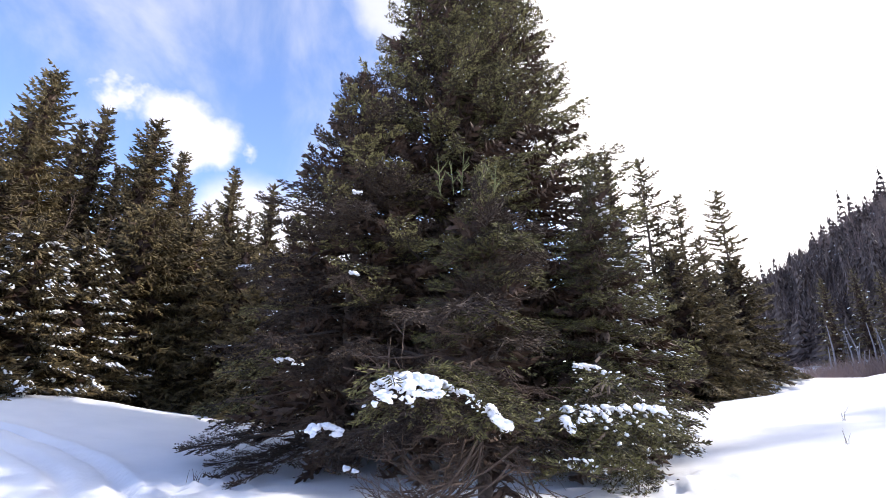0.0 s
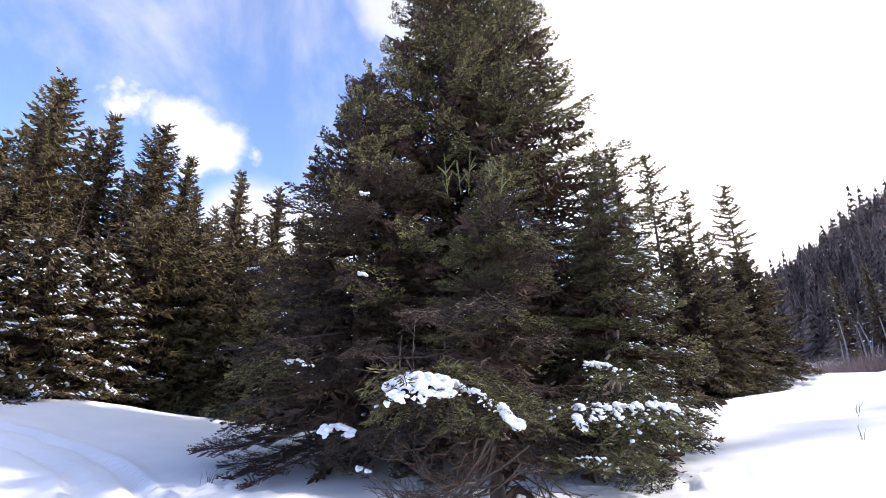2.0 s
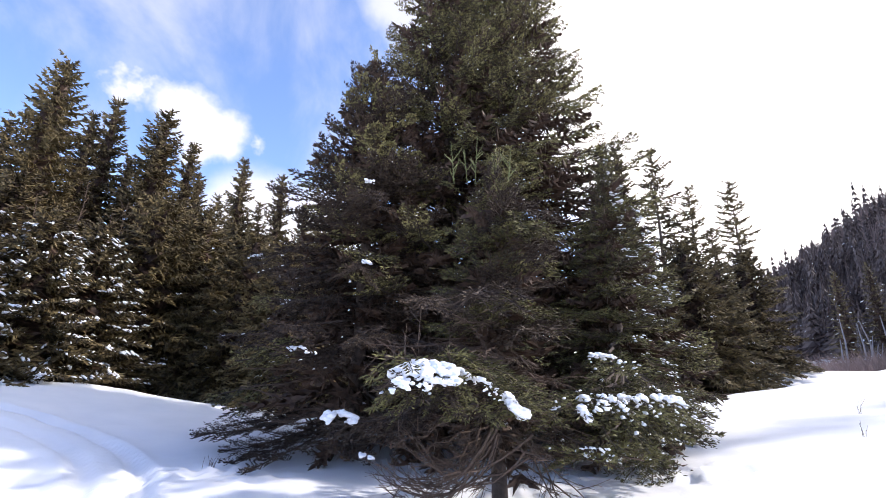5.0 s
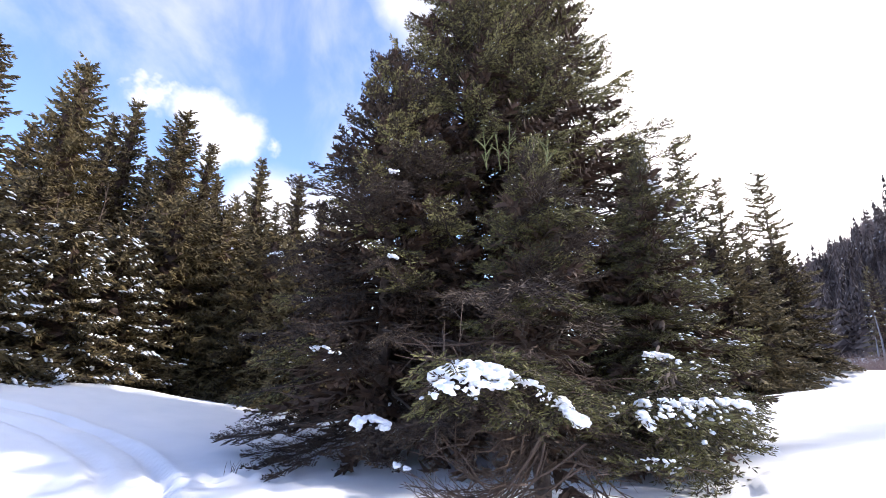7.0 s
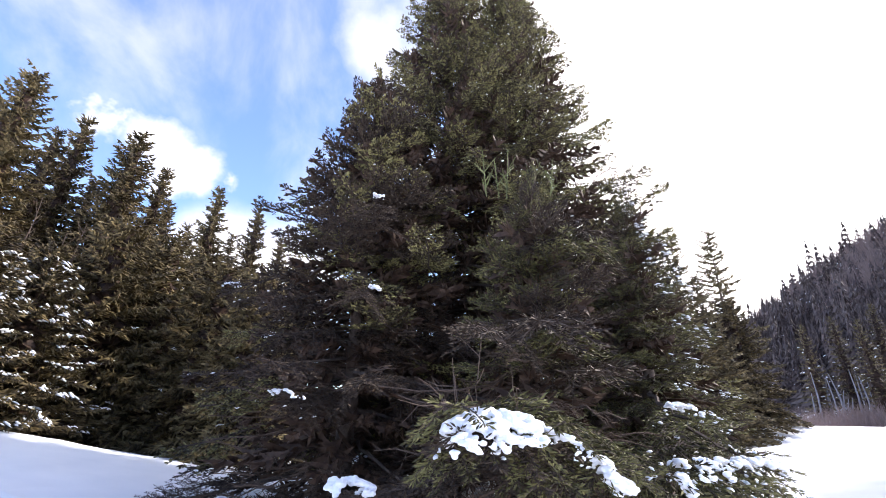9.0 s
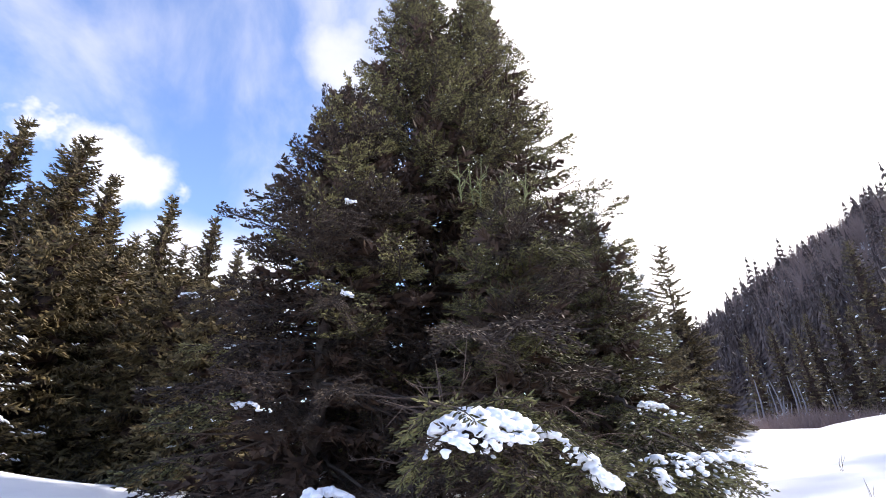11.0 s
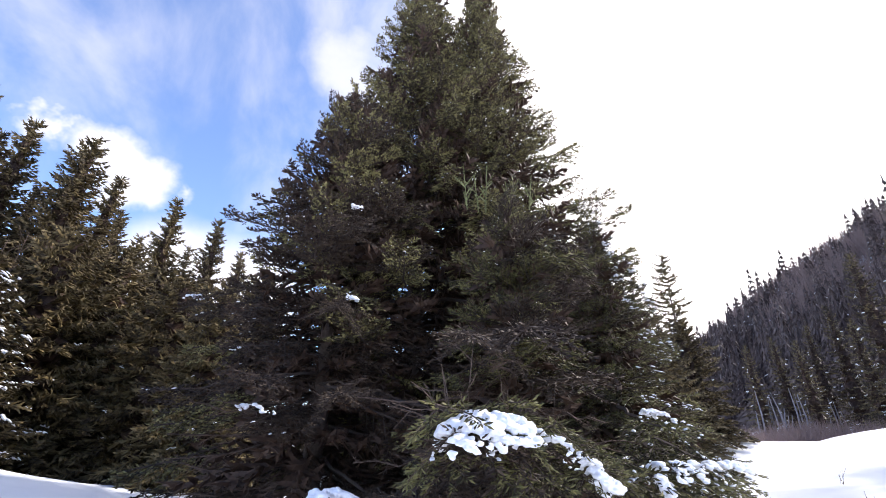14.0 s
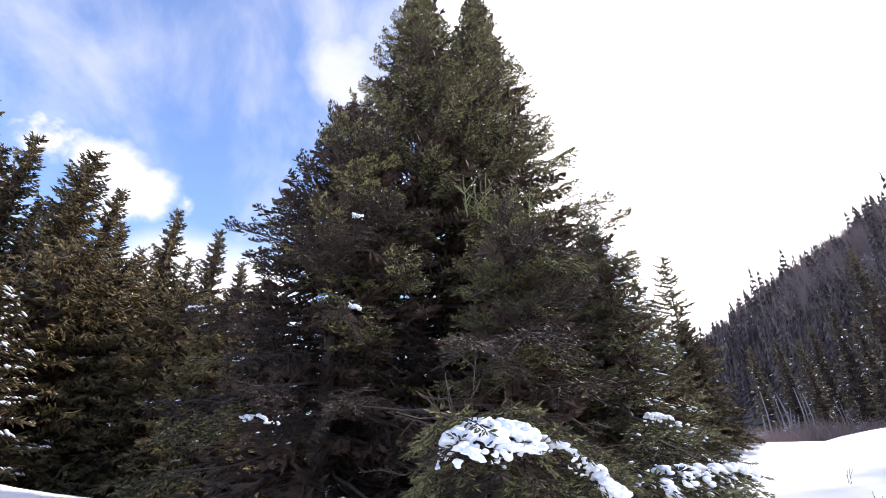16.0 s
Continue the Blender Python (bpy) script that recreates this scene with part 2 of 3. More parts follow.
def limb_line(length, droop, lift, n=8):
    return [Vector((length * s, 0, length * (0.10 * s - droop * s ** 1.6 + lift * s ** 4))) for s in [i / n for i in range(n + 1)]]


def along(pts, s):
    k = max(0, min(len(pts) - 2, int(s * (len(pts) - 1))))
    return pts[k].lerp(pts[k + 1], s * (len(pts) - 1) - k), (pts[k + 1] - pts[k]).normalized()


def two_part_mesh(name, wood, needles, mats):
    (wv, wf), (nv, nf) = wood, needles
    base = len(wv)
    me = bpy.data.meshes.new(name)
    me.from_pydata(wv + nv, [], wf + [tuple(i + base for i in f) for f in nf])
    for m in mats:
        me.materials.append(m)
    idx = np.ones(len(wf) + len(nf), dtype=np.int32)
    idx[: len(wf)] = 0
    me.polygons.foreach_set("material_index", idx)
    me.update()
    return me


def twiglet(nv, nf, c, d, length, size, r, rng):
    """A side shoot with its tip and two short fingers."""
    d = d.normalized()
    over = d.cross(Vector((rng.uniform(-0.4, 0.4), rng.uniform(-0.4, 0.4), 1))).normalized()
    finger(nv, nf, c + d * (0.45 * length), d + Vector((0, 0, 0.12)), 0.55 * length + 0.4 * size, r, rng)
    finger(nv, nf, c + d * (0.15 * length), d * 0.8 + over * rng.uniform(0.5, 1.0) + Vector((0, 0, rng.uniform(-0.1, 0.5))), size * rng.uniform(0.8, 1.2), r, rng)
    finger(nv, nf, c + d * (0.45 * length), d * 0.8 - over * rng.uniform(0.5, 1.0) + Vector((0, 0, rng.uniform(-0.1, 0.5))), size * rng.uniform(0.8, 1.2), r, rng)


def bough_mesh(length, seed, hang, gap=0.080, pitch=0.066, r=0.0122, size=0.066, needle=None):
    """A limb whose outer stretch carries a lumpy pad of twigs, each twig clad in tufts of short shoots. hang: 1 droops, 0 stands up."""
    rng = random.Random(seed)
    verts, faces, nv, nf = [], [], [], []
    pts = limb_line(length, 0.08 + 0.20 * hang * rng.uniform(0.7, 1.2), rng.uniform(0.06, 0.14))
    for p in pts[1:]:
        p.y += rng.uniform(-0.025, 0.025) * length
    tube(verts, faces, pts, [0.006 + 0.009 * length * (1 - i / 9) for i in range(9)], 4)
    leafy = min(0.85 * length, 1.25)
    s, side = 1 - leafy / length, 1
    while s < 1.0:
        p, d = along(pts, s)
        out = (1 - s) * length
        reach = min((0.12 + 0.42 * out ** 0.8) * rng.uniform(0.6, 1.2), 0.62) * (0.65 if s < 1 - 0.8 * leafy / length else 1)
        ang = rng.uniform(0.65, 1.15) * side
        d2 = Vector((math.cos(ang), math.sin(ang), rng.uniform(-0.30, 0.30) - 0.15 * hang))
        bend = (-0.32 if hang else 0.16) * rng.uniform(0.5, 1.3)
        q = [p + d2 * (reach * f) + Vector((0.12 * reach * f * f, 0, bend * reach * f * f)) for f in (0, 0.34, 0.67, 1)]
        tube(verts, faces, q, [0.006, 0.005, 0.004, 0.003], 3, False)
        f = 0.12
        while f < 1.0:
            c, dc = along(q, f)
            cross = Vector((-dc.y, dc.x, 0))
            for sd in (1, -1):
                dd = dc * rng.uniform(0.5, 0.9) + cross * (sd * rng.uniform(0.5, 0.95)) + Vector((0, 0, rng.uniform(-0.25, 0.55) - 0.45 * hang * rng.random()))
                twiglet(nv, nf, c, dd, (0.05 + 0.09 * (1 - f)) * rng.uniform(0.6, 1.3), size, r, rng)
            f += pitch / reach
        twiglet(nv, nf, q[-1], (q[3] - q[2]) + Vector((0, 0, rng.uniform(0, 0.05))), 0.06, size * 1.1, r, rng)
        side = -side
        s += gap / length * rng.uniform(0.7, 1.3)
    for s in np.arange(1 - leafy / length, 1.0, 0.05 / length):
        p, d = along(pts, s)
        a = rng.uniform(-1.4, 1.4)
        finger(nv, nf, p, d * 0.6 + Vector((0, math.sin(a), math.cos(a) * 0.8)), size * rng.uniform(0.8, 1.3), r, rng)
    tip = along(pts, 0.99)[1]
    for a in (-0.7, 0.0, 0.7):
        twiglet(nv, nf, pts[-1], tip + Vector((0, a, 0.25)), 0.08, size * 1.1, r, rng)
    return two_part_mesh("bough", (verts, faces), ([tuple(v) for v in nv], nf), (LIMB, needle or NEEDLE))


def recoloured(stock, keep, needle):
    """The same boughs with another needle colour, as for the painted shade."""
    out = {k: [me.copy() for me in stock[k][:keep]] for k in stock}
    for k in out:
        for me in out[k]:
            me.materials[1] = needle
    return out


LENGTHS = (0.45, 0.8, 1.3, 2.0, 3.0, 4.2)
BOUGHS = {(l, h): [bough_mesh(l, int(1000 * l) + 10 * k + h, h) for k in range(4)] for l in LENGTHS for h in (0, 1)}
# finer foliage for the trees close by
NEAR = {(l, h): [bough_mesh(l, int(2000 * l) + 10 * k + h, h, 0.060, 0.043, 0.0066, 0.050, NEEDLE_GREEN) for k in range(3)] for l in LENGTHS[:5] for h in (0, 1)}
# same boughs in the shade-painted needles, for the left and front spruces
NEAR_SHADE = recoloured(NEAR, 3, NEEDLE_SHADE)
SHADED = {k: v + w for (k, v), w in zip(recoloured(BOUGHS, 4, NEEDLE_SHADE).items(), recoloured(BOUGHS, 1, NEEDLE).values())}
MIXED = {k: NEAR[k][:2] + NEAR_SHADE[k][1:] for k in NEAR}


def dead_mesh(length, seed):
    """A bare dead limb with brittle side twigs."""
    rng = random.Random(seed)
    verts, faces = [], []
    pts = limb_line(length, 0.15, 0.05)
    for p in pts[1:]:
        p.y += rng.uniform(-0.04, 0.04) * length
        p.z += rng.uniform(-0.03, 0.03) * length
    tube(verts, faces, pts, [0.004 + 0.010 * length * (1 - i / 9) for i in range(9)], 4)
    s = 0.25
    while s < 1:
        p, d = along(pts, s)
        a, reach = rng.choice((-1, 1)) * rng.uniform(0.5, 1.2), rng.uniform(0.15, 0.5) * (1.3 - s)
        d2 = Vector((math.cos(a), math.sin(a), rng.uniform(-0.6, 0.4)))
        q = [p + d2 * (reach * f) + Vector((rng.uniform(-1, 1), rng.uniform(-1, 1), rng.uniform(-1, 1))) * (0.06 * reach * f) for f in (0, 0.33, 0.67, 1)]
        tube(verts, faces, q, [0.0055, 0.0045, 0.0035, 0.002], 3, False)
        for f in (0.3, 0.5, 0.75):
            c, dc = along(q, f)
            e = c + (dc + Vector((rng.uniform(-1, 1), rng.uniform(-1, 1), rng.uniform(-0.8, 0.6)))) * (reach * 0.35)
            tube(verts, faces, [c, c.lerp(e, 0.5) + Vector((0, 0, rng.uniform(-0.02, 0.02))), e], [0.0035, 0.003, 0.0018], 3, False)
        s += 0.07 / length * rng.uniform(0.6, 1.4)
    return mesh_from("dead_branch", verts, faces, TWIG)


DEAD = [dead_mesh(l, 70 + k) for k, l in enumerate((1.4, 1.8, 2.2, 2.6))]


def trunk_mesh(height, radius, seed, lean=(0, 0)):
    rng = random.Random(seed)
    verts, faces = [], []
    n = 14
    pts = [Vector((lean[0] * (i / n) + rng.uniform(-0.04, 0.04), lean[1] * (i / n) + rng.uniform(-0.04, 0.04), height * i / n - 0.3)) for i in range(n + 1)]
    rad = [radius * (1 - i / n) ** 0.8 + 0.012 + (0.35 * radius if i == 0 else 0) for i in range(n + 1)]
    tube(verts, faces, pts, rad, 12)
    return mesh_from("trunk", verts, faces, BARK, True)


def put_bough(tree, base, tip, rng, hang=None, stock=None, name="bough", label=""):
    """A bough of the tree from base to tip, both in the tree's own space."""
    d = Vector(tip) - Vector(base)
    length = d.length
    hang = (rng.random() < 0.5) if hang is None else hang
    size = min((k[0] for k in (stock or BOUGHS)), key=lambda s: abs(math.log(s / length)))
    me = rng.choice((stock or BOUGHS)[size, int(hang)])
    k = length / size
    sag = 0.10 if hang else -0.06
    m = pose(*base, 0, 0, math.degrees(math.atan2(d.y, d.x))) @ pose(0, 0, 0, rng.uniform(-14, 14), -math.degrees(math.atan2(d.z + sag * length, math.hypot(d.x, d.y))), 0) @ Matrix.Diagonal((k, k, k, 1))
    return part(name, me, tree, m, label)


def cone(verts, faces, p, t, r):
    d = (t - p).normalized()
    u = d.cross(Vector((0.31, 0.17, 0.93))).normalized() * r
    v = d.cross(u)
    b = len(verts)
    verts.extend((p + u, p - 0.5 * u + 0.87 * v, p - 0.5 * u - 0.87 * v, t))
    faces.extend(((b, b + 1, b + 3), (b + 1, b + 2, b + 3), (b + 2, b, b + 3)))


def wood_spruce_mesh(height, reach, seed, rows=1.0, power=0.8, thin=1.0, ragged=0.25, first=0.05, mat=None, pitch=0.124, droop=1.0, top=1.0, core=0.36):
    """Crown of a spruce seen from some way off: drooping limbs clothed in short ragged sprays. Also returns seats for snow."""
    rng = random.Random(seed)
    verts, faces, seats = [], [], []
    z, turn = first * height, 0.0
    while z < height * 0.985:
        f = z / height
        r = reach * (1 - f) ** power + 0.14 * top
        count = max(5, int((4.5 + 1.9 * r) * thin))
        for k in range(count):
            a = turn + 2 * math.pi * k / count + rng.uniform(-0.4, 0.4)
            length = r * (1 + rng.uniform(-1, 0.6) * ragged + 0.35 * ragged * noise.noise((math.cos(a), math.sin(a), 0.8 * z + seed)))
            out = Vector((math.cos(a), math.sin(a), 0))
            over = Vector((-out.y, out.x, 0))
            sink = rng.uniform(0.25, 0.60) * (1 - f) * droop + 0.05
            lift = 0.55 * f * f + rng.uniform(-0.08, 0.15)
            z1 = z + rng.uniform(-0.2, 0.2)

            def at(s):
                return out * (length * s) + Vector((0, 0, z1 + length * (lift * s - sink * s * s + 0.16 * s ** 4)))

            cone(verts, faces, at(0.2), at(0.85), 0.02)
            s = 0.25 if length > 0.8 else 0.05
            while s < 1.0:
                p = at(s)
                l = min((0.13 + 0.26 * length * (1 - s) ** 0.7) * rng.uniform(0.65, 1.2), 0.42)
                for sd in (-1, 1):
                    d = out * rng.uniform(0.4, 0.9) + over * (sd * rng.uniform(0.5, 0.95)) + Vector((0, 0, rng.uniform(-0.55, 0.25)))
                    m = p + d * (0.5 * l)
                    cone(verts, faces, p, p + d * (1.0 * l), 0.050)
                    cone(verts, faces, m, m + (d * 0.6 + out * rng.uniform(-0.2, 0.5) + Vector((0, 0, rng.uniform(-0.3, 0.6)))) * (0.75 * l), 0.044)
                d = out * rng.uniform(0.3, 0.8) + over * rng.uniform(-0.5, 0.5) + Vector((0, 0, rng.choice((-0.8, -0.5, 0.5))))
                cone(verts, faces, p, p + d * (0.9 * l), 0.050)
                if s > 0.5 and rng.random() < 0.4:
                    seats.append((p + over * rng.uniform(-0.12, 0.12) + Vector((0, 0, 0.03)), rng.uniform(0.5, 1.2), a, at(min(1, s + 0.1)) - p))
                s += pitch / length * rng.uniform(0.8, 1.2)
            for sd in (-0.5, 0.0, 0.5):
                cone(verts, faces, at(0.88), at(1.0) + out * 0.12 + over * (0.14 * sd) + Vector((0, 0, 0.06)), 0.03)
        z += (0.19 + 0.010 * height * (1 - f)) * rows
        turn += 1.1
    for k in range(9):
        a, w = k * 2.4, 0.13 * (k > 0)
        cone(verts, faces, Vector((0, 0, height * 0.955 + 0.03 * k)), Vector((w * math.cos(a), w * math.sin(a), height + 0.12 - 0.035 * k)), 0.04)
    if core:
        # ragged opaque hull added round the stem: shade-dark brown, standing for close-grown inner twigs
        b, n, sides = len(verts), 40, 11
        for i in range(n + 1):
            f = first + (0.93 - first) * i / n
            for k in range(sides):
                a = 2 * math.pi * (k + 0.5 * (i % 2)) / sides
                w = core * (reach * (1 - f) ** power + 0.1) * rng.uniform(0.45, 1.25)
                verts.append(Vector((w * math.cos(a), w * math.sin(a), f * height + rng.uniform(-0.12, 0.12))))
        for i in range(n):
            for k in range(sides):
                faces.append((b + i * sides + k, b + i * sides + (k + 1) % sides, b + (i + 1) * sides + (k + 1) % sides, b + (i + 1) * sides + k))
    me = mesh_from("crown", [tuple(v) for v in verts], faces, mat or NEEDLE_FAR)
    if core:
        me.materials.append(NEEDLE_INNER_SHADE)
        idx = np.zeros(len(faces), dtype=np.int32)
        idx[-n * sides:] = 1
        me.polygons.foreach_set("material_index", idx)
    tv, tf = [], []
    tube(tv, tf, [(0, 0, -0.4), (0, 0, height * 0.5), (0, 0, height * 0.99)], [0.013 * height, 0.007 * height, 0.01], 8)
    for i in range(14):
        zz, a = height * rng.uniform(0.04, 0.35), rng.uniform(0, 6.3)
        l = reach * rng.uniform(0.3, 0.6)
        tube(tv, tf, [(0, 0, zz), (math.cos(a) * l, math.sin(a) * l, zz - 0.1 * l)], [0.02, 0.006], 4)
    return me, mesh_from("trunk", tv, tf, BARK, True), seats


def big_spruce(x, y, height, reach, seed, label, skirt=0.5, radius=0.19, power=1.0, lean=(0, 0), gap=0.30, count=6, dead=0, boughs=(), rough=0.22, hang_below=0.45, back=0.6, stock=None, dead_to=0.24, dead_size=None, inner=0.0, bough_stock=None):
    """A spruce close to the camera, every bough a part of its own. boughs: tips of further boughs in the tree's space."""
    rng = random.Random(seed)
    tree = new("spruce_tree")
    tree.location = (x, y, ground_h(x, y))
    tagged(tree, label, "tree")
    part("trunk", trunk_mesh(height, radius, seed, lean), tree)
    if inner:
        # coarse inner foliage in shade-darkened brown, closes the gaps through the crown
        tagged(part("inner_crown", wood_spruce_mesh(height * 0.97, reach * inner, seed, rows=1.25, power=power, first=max(0.03, 0.35 * skirt / height), mat=NEEDLE_INNER_SHADE, pitch=0.17, core=0.0)[0], tree, label="dense brownish inner foliage"), kind="stuff")
    z, turn = skirt, rng.uniform(0, 6)
    while z < height - 0.15:
        f = z / height
        r = reach * (1 - f) ** power
        n = count if r > 0.8 else count - 1
        for k in range(n):
            a = turn + 2 * math.pi * k / n + rng.uniform(-0.3, 0.3)
            if math.sin(a) > 0.35 and rng.random() > back:
                continue
            length = max(0.28, r * (1 + rough * (noise.noise((math.cos(a) * 1.6, math.sin(a) * 1.6, z * 0.9 + seed)) * 1.6 + rng.uniform(-0.5, 0.45))))
            hang = rng.random() < (0.85 if f < hang_below else 0.2)
            rise = (-0.24 + 0.62 * f + rng.uniform(-0.10, 0.10)) if not hang else (-0.34 + 0.40 * f + rng.uniform(-0.10, 0.10))
            b = (lean[0] * f, lean[1] * f, z + rng.uniform(-0.12, 0.12))
            tip = (b[0] + length * math.cos(a), b[1] + length * math.sin(a), max(0.12, b[2] + rise * length))
            put_bough(tree, b, tip, rng, hang, stock)
        z += gap * (1 if r > 0.9 else 0.75) * (1.5 if z > 14 else 1) * (1.5 if z < 4 and height > 12 else 1)
        turn += 0.9
    for tip in boughs:
        put_bough(tree, (lean[0] * tip[2] / height, 0, tip[2] + tip[3]), tip[:3], rng, tip[2] > 0.6, bough_stock or stock)
    for k in range(dead):
        a, zz = rng.uniform(math.pi, 2 * math.pi), rng.uniform(0.25, dead_to * height)
        part("dead_branch", rng.choice(DEAD), tree, pose(0, 0, zz, rng.uniform(-30, 30), rng.uniform(-8, 14), math.degrees(a)) @ Matrix.Scale(dead_size or min(1.0, reach / 3.2), 4))
    b = (lean[0], lean[1], height - 0.32)
    for k in range(4):
        put_bough(tree, b, (b[0] + 0.12 * math.cos(1.6 * k), b[1] + 0.12 * math.sin(1.6 * k), height + (0.25 if k == 0 else -0.02)), rng, False, stock)
    return tree


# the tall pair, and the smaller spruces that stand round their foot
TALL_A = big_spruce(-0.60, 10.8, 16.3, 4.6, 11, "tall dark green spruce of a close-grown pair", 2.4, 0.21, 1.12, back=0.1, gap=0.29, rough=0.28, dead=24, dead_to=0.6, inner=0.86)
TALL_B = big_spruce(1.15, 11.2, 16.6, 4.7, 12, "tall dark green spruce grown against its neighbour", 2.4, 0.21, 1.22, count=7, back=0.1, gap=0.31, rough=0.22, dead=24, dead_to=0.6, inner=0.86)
LEFT = big_spruce(-2.0, 8.5, 7.9, 2.4, 13, "dense dark spruce with dead twigs and snow patches low down", 2.1, 0.15, 0.62, dead=36, dead_to=0.34, gap=0.26, rough=0.3, stock=SHADED, bough_stock=NEAR_SHADE, inner=0.70, back=0.35,
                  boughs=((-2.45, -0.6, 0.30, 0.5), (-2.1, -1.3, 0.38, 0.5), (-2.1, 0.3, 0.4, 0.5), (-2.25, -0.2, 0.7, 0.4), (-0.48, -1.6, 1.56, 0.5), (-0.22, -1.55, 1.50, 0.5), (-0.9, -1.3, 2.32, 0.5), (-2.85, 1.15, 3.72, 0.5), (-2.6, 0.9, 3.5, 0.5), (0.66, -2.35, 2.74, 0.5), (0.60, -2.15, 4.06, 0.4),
                          # first six added behind the front spruce to block light in the hollow
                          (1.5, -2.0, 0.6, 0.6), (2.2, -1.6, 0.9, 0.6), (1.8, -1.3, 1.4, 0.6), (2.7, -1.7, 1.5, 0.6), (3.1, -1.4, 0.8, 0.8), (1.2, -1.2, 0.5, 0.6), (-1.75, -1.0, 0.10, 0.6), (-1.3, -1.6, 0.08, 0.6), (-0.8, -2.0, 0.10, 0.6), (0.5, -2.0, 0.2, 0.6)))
RIGHT = big_spruce(2.55, 8.2, 4.9, 1.32, 14, "green spruce with snow dusted over its outer boughs", 0.6, 0.12, 0.7, gap=0.28, stock=NEAR, inner=0.68, back=0.4, bough_stock=NEAR,
                   boughs=((-1.40, -3.64, 0.96, 0.5), (-1.15, -3.50, 1.0, 0.5), (-0.90, -3.30, 1.03, 0.5), (-0.60, -3.10, 1.03, 0.5), (-0.30, -2.90, 1.02, 0.5), (-0.05, -2.4, 1.0, 0.5), (0.35, -1.5, 0.85, 0.4), (0.65, -0.6, 0.75, 0.4), (-1.0, -2.98, 1.44, 0.4), (-1.3, -3.45, 0.55, 0.3), (-0.6, -2.5, 0.4, 0.3), (0.0, -1.9, 0.45, 0.3)))
BACK = big_spruce(3.30, 10.3, 5.7, 2.1, 15, "dark spruce with a little snow beside the tall pair", 0.5, 0.13, 0.9, inner=0.85, back=0.3)
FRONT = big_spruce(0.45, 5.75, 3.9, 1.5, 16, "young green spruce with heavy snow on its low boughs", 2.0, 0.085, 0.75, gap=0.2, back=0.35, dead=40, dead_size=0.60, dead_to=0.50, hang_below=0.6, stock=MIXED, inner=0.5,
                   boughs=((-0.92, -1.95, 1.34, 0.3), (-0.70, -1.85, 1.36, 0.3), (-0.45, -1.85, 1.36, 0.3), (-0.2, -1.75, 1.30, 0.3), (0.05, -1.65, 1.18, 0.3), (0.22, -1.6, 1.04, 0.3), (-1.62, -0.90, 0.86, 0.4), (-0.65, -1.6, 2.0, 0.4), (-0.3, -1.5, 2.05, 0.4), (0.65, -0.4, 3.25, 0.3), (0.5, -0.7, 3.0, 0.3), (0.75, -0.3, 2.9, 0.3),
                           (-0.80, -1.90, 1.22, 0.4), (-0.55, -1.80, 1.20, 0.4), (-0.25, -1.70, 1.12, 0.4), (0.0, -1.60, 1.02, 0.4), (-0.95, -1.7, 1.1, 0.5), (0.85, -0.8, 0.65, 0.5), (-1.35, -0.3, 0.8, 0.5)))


def leader(tree, base, tip, seed, side=5):
    """An upright new shoot with a ring of thin side shoots."""
    rng = random.Random(seed)
    nv, nf, wv, wf = [], [], [], []
    b, t = Vector(base), Vector(tip)
    d = t - b
    shoots = [(b, t)]
    for k in range(side):
        a, c = 6.283 * k / side + rng.uniform(-0.3, 0.3), b + d * rng.uniform(0.05, 0.6)
        shoots.append((c, c + (d.normalized() * 0.9 + Vector((math.cos(a), math.sin(a), 0)) * 0.75).normalized() * rng.uniform(0.12, 0.24)))
    for p, q in shoots:
        tube(wv, wf, [p, p.lerp(q, 0.5), q], [0.006, 0.005, 0.003], 4)
        axis = (q - p).normalized()
        u = axis.orthogonal().normalized()
        v = axis.cross(u)
        for i in range(int((q - p).length / 0.008)):
            a = 2.4 * i
            finger(nv, nf, p.lerp(q, rng.random()), axis * 0.8 + math.cos(a) * u + math.sin(a) * v, rng.uniform(0.014, 0.022), 0.0030, rng)
    part("leader", two_part_mesh("leader", (wv, wf), ([tuple(v) for v in nv], nf), (NEEDLE_LIGHT, NEEDLE_LIGHT)), tree, label="pale green upright new shoot")


leader(FRONT, (-0.50, -0.22, 3.72), (-0.54, -0.25, 4.30), 1, 6)
leader(FRONT, (-0.24, 0.08, 3.85), (-0.20, 0.12, 4.55), 2, 6)
leader(FRONT, (-0.34, -0.02, 3.80), (-0.38, 0.0, 4.32), 3, 4)
leader(FRONT, (0.18, -0.30, 3.70), (0.22, -0.36, 4.12), 4, 5)
leader(FRONT, (0.02, -0.05, 3.80), (0.0, 0.0, 4.25), 5, 5)


def dead_sweep(tree, base, mid, tip, seed, thick=0.011, few=13):
    """A long bare twig that sags from base through mid and rises to its tip, with thin side twigs."""
    rng = random.Random(seed)
    verts, faces = [], []
    a, b, c = Vector(base), Vector(mid), Vector(tip)
    pts = [a.lerp(b, s).lerp(b.lerp(c, s), s) + Vector((rng.uniform(-1, 1), rng.uniform(-1, 1), rng.uniform(-1, 1))) * 0.008 for s in [i / 10 for i in range(11)]]
    tube(verts, faces, pts, [thick * (1 - 0.075 * i) for i in range(11)], 5)
    for k in range(few):
        p, d = along(pts, rng.uniform(0.2, 0.98))
        e = (d * rng.uniform(0.4, 1.0) + Vector((rng.uniform(-0.6, 0.6), rng.uniform(-0.6, 0.6), rng.uniform(-0.5, 0.7)))).normalized() * rng.uniform(0.10, 0.32)
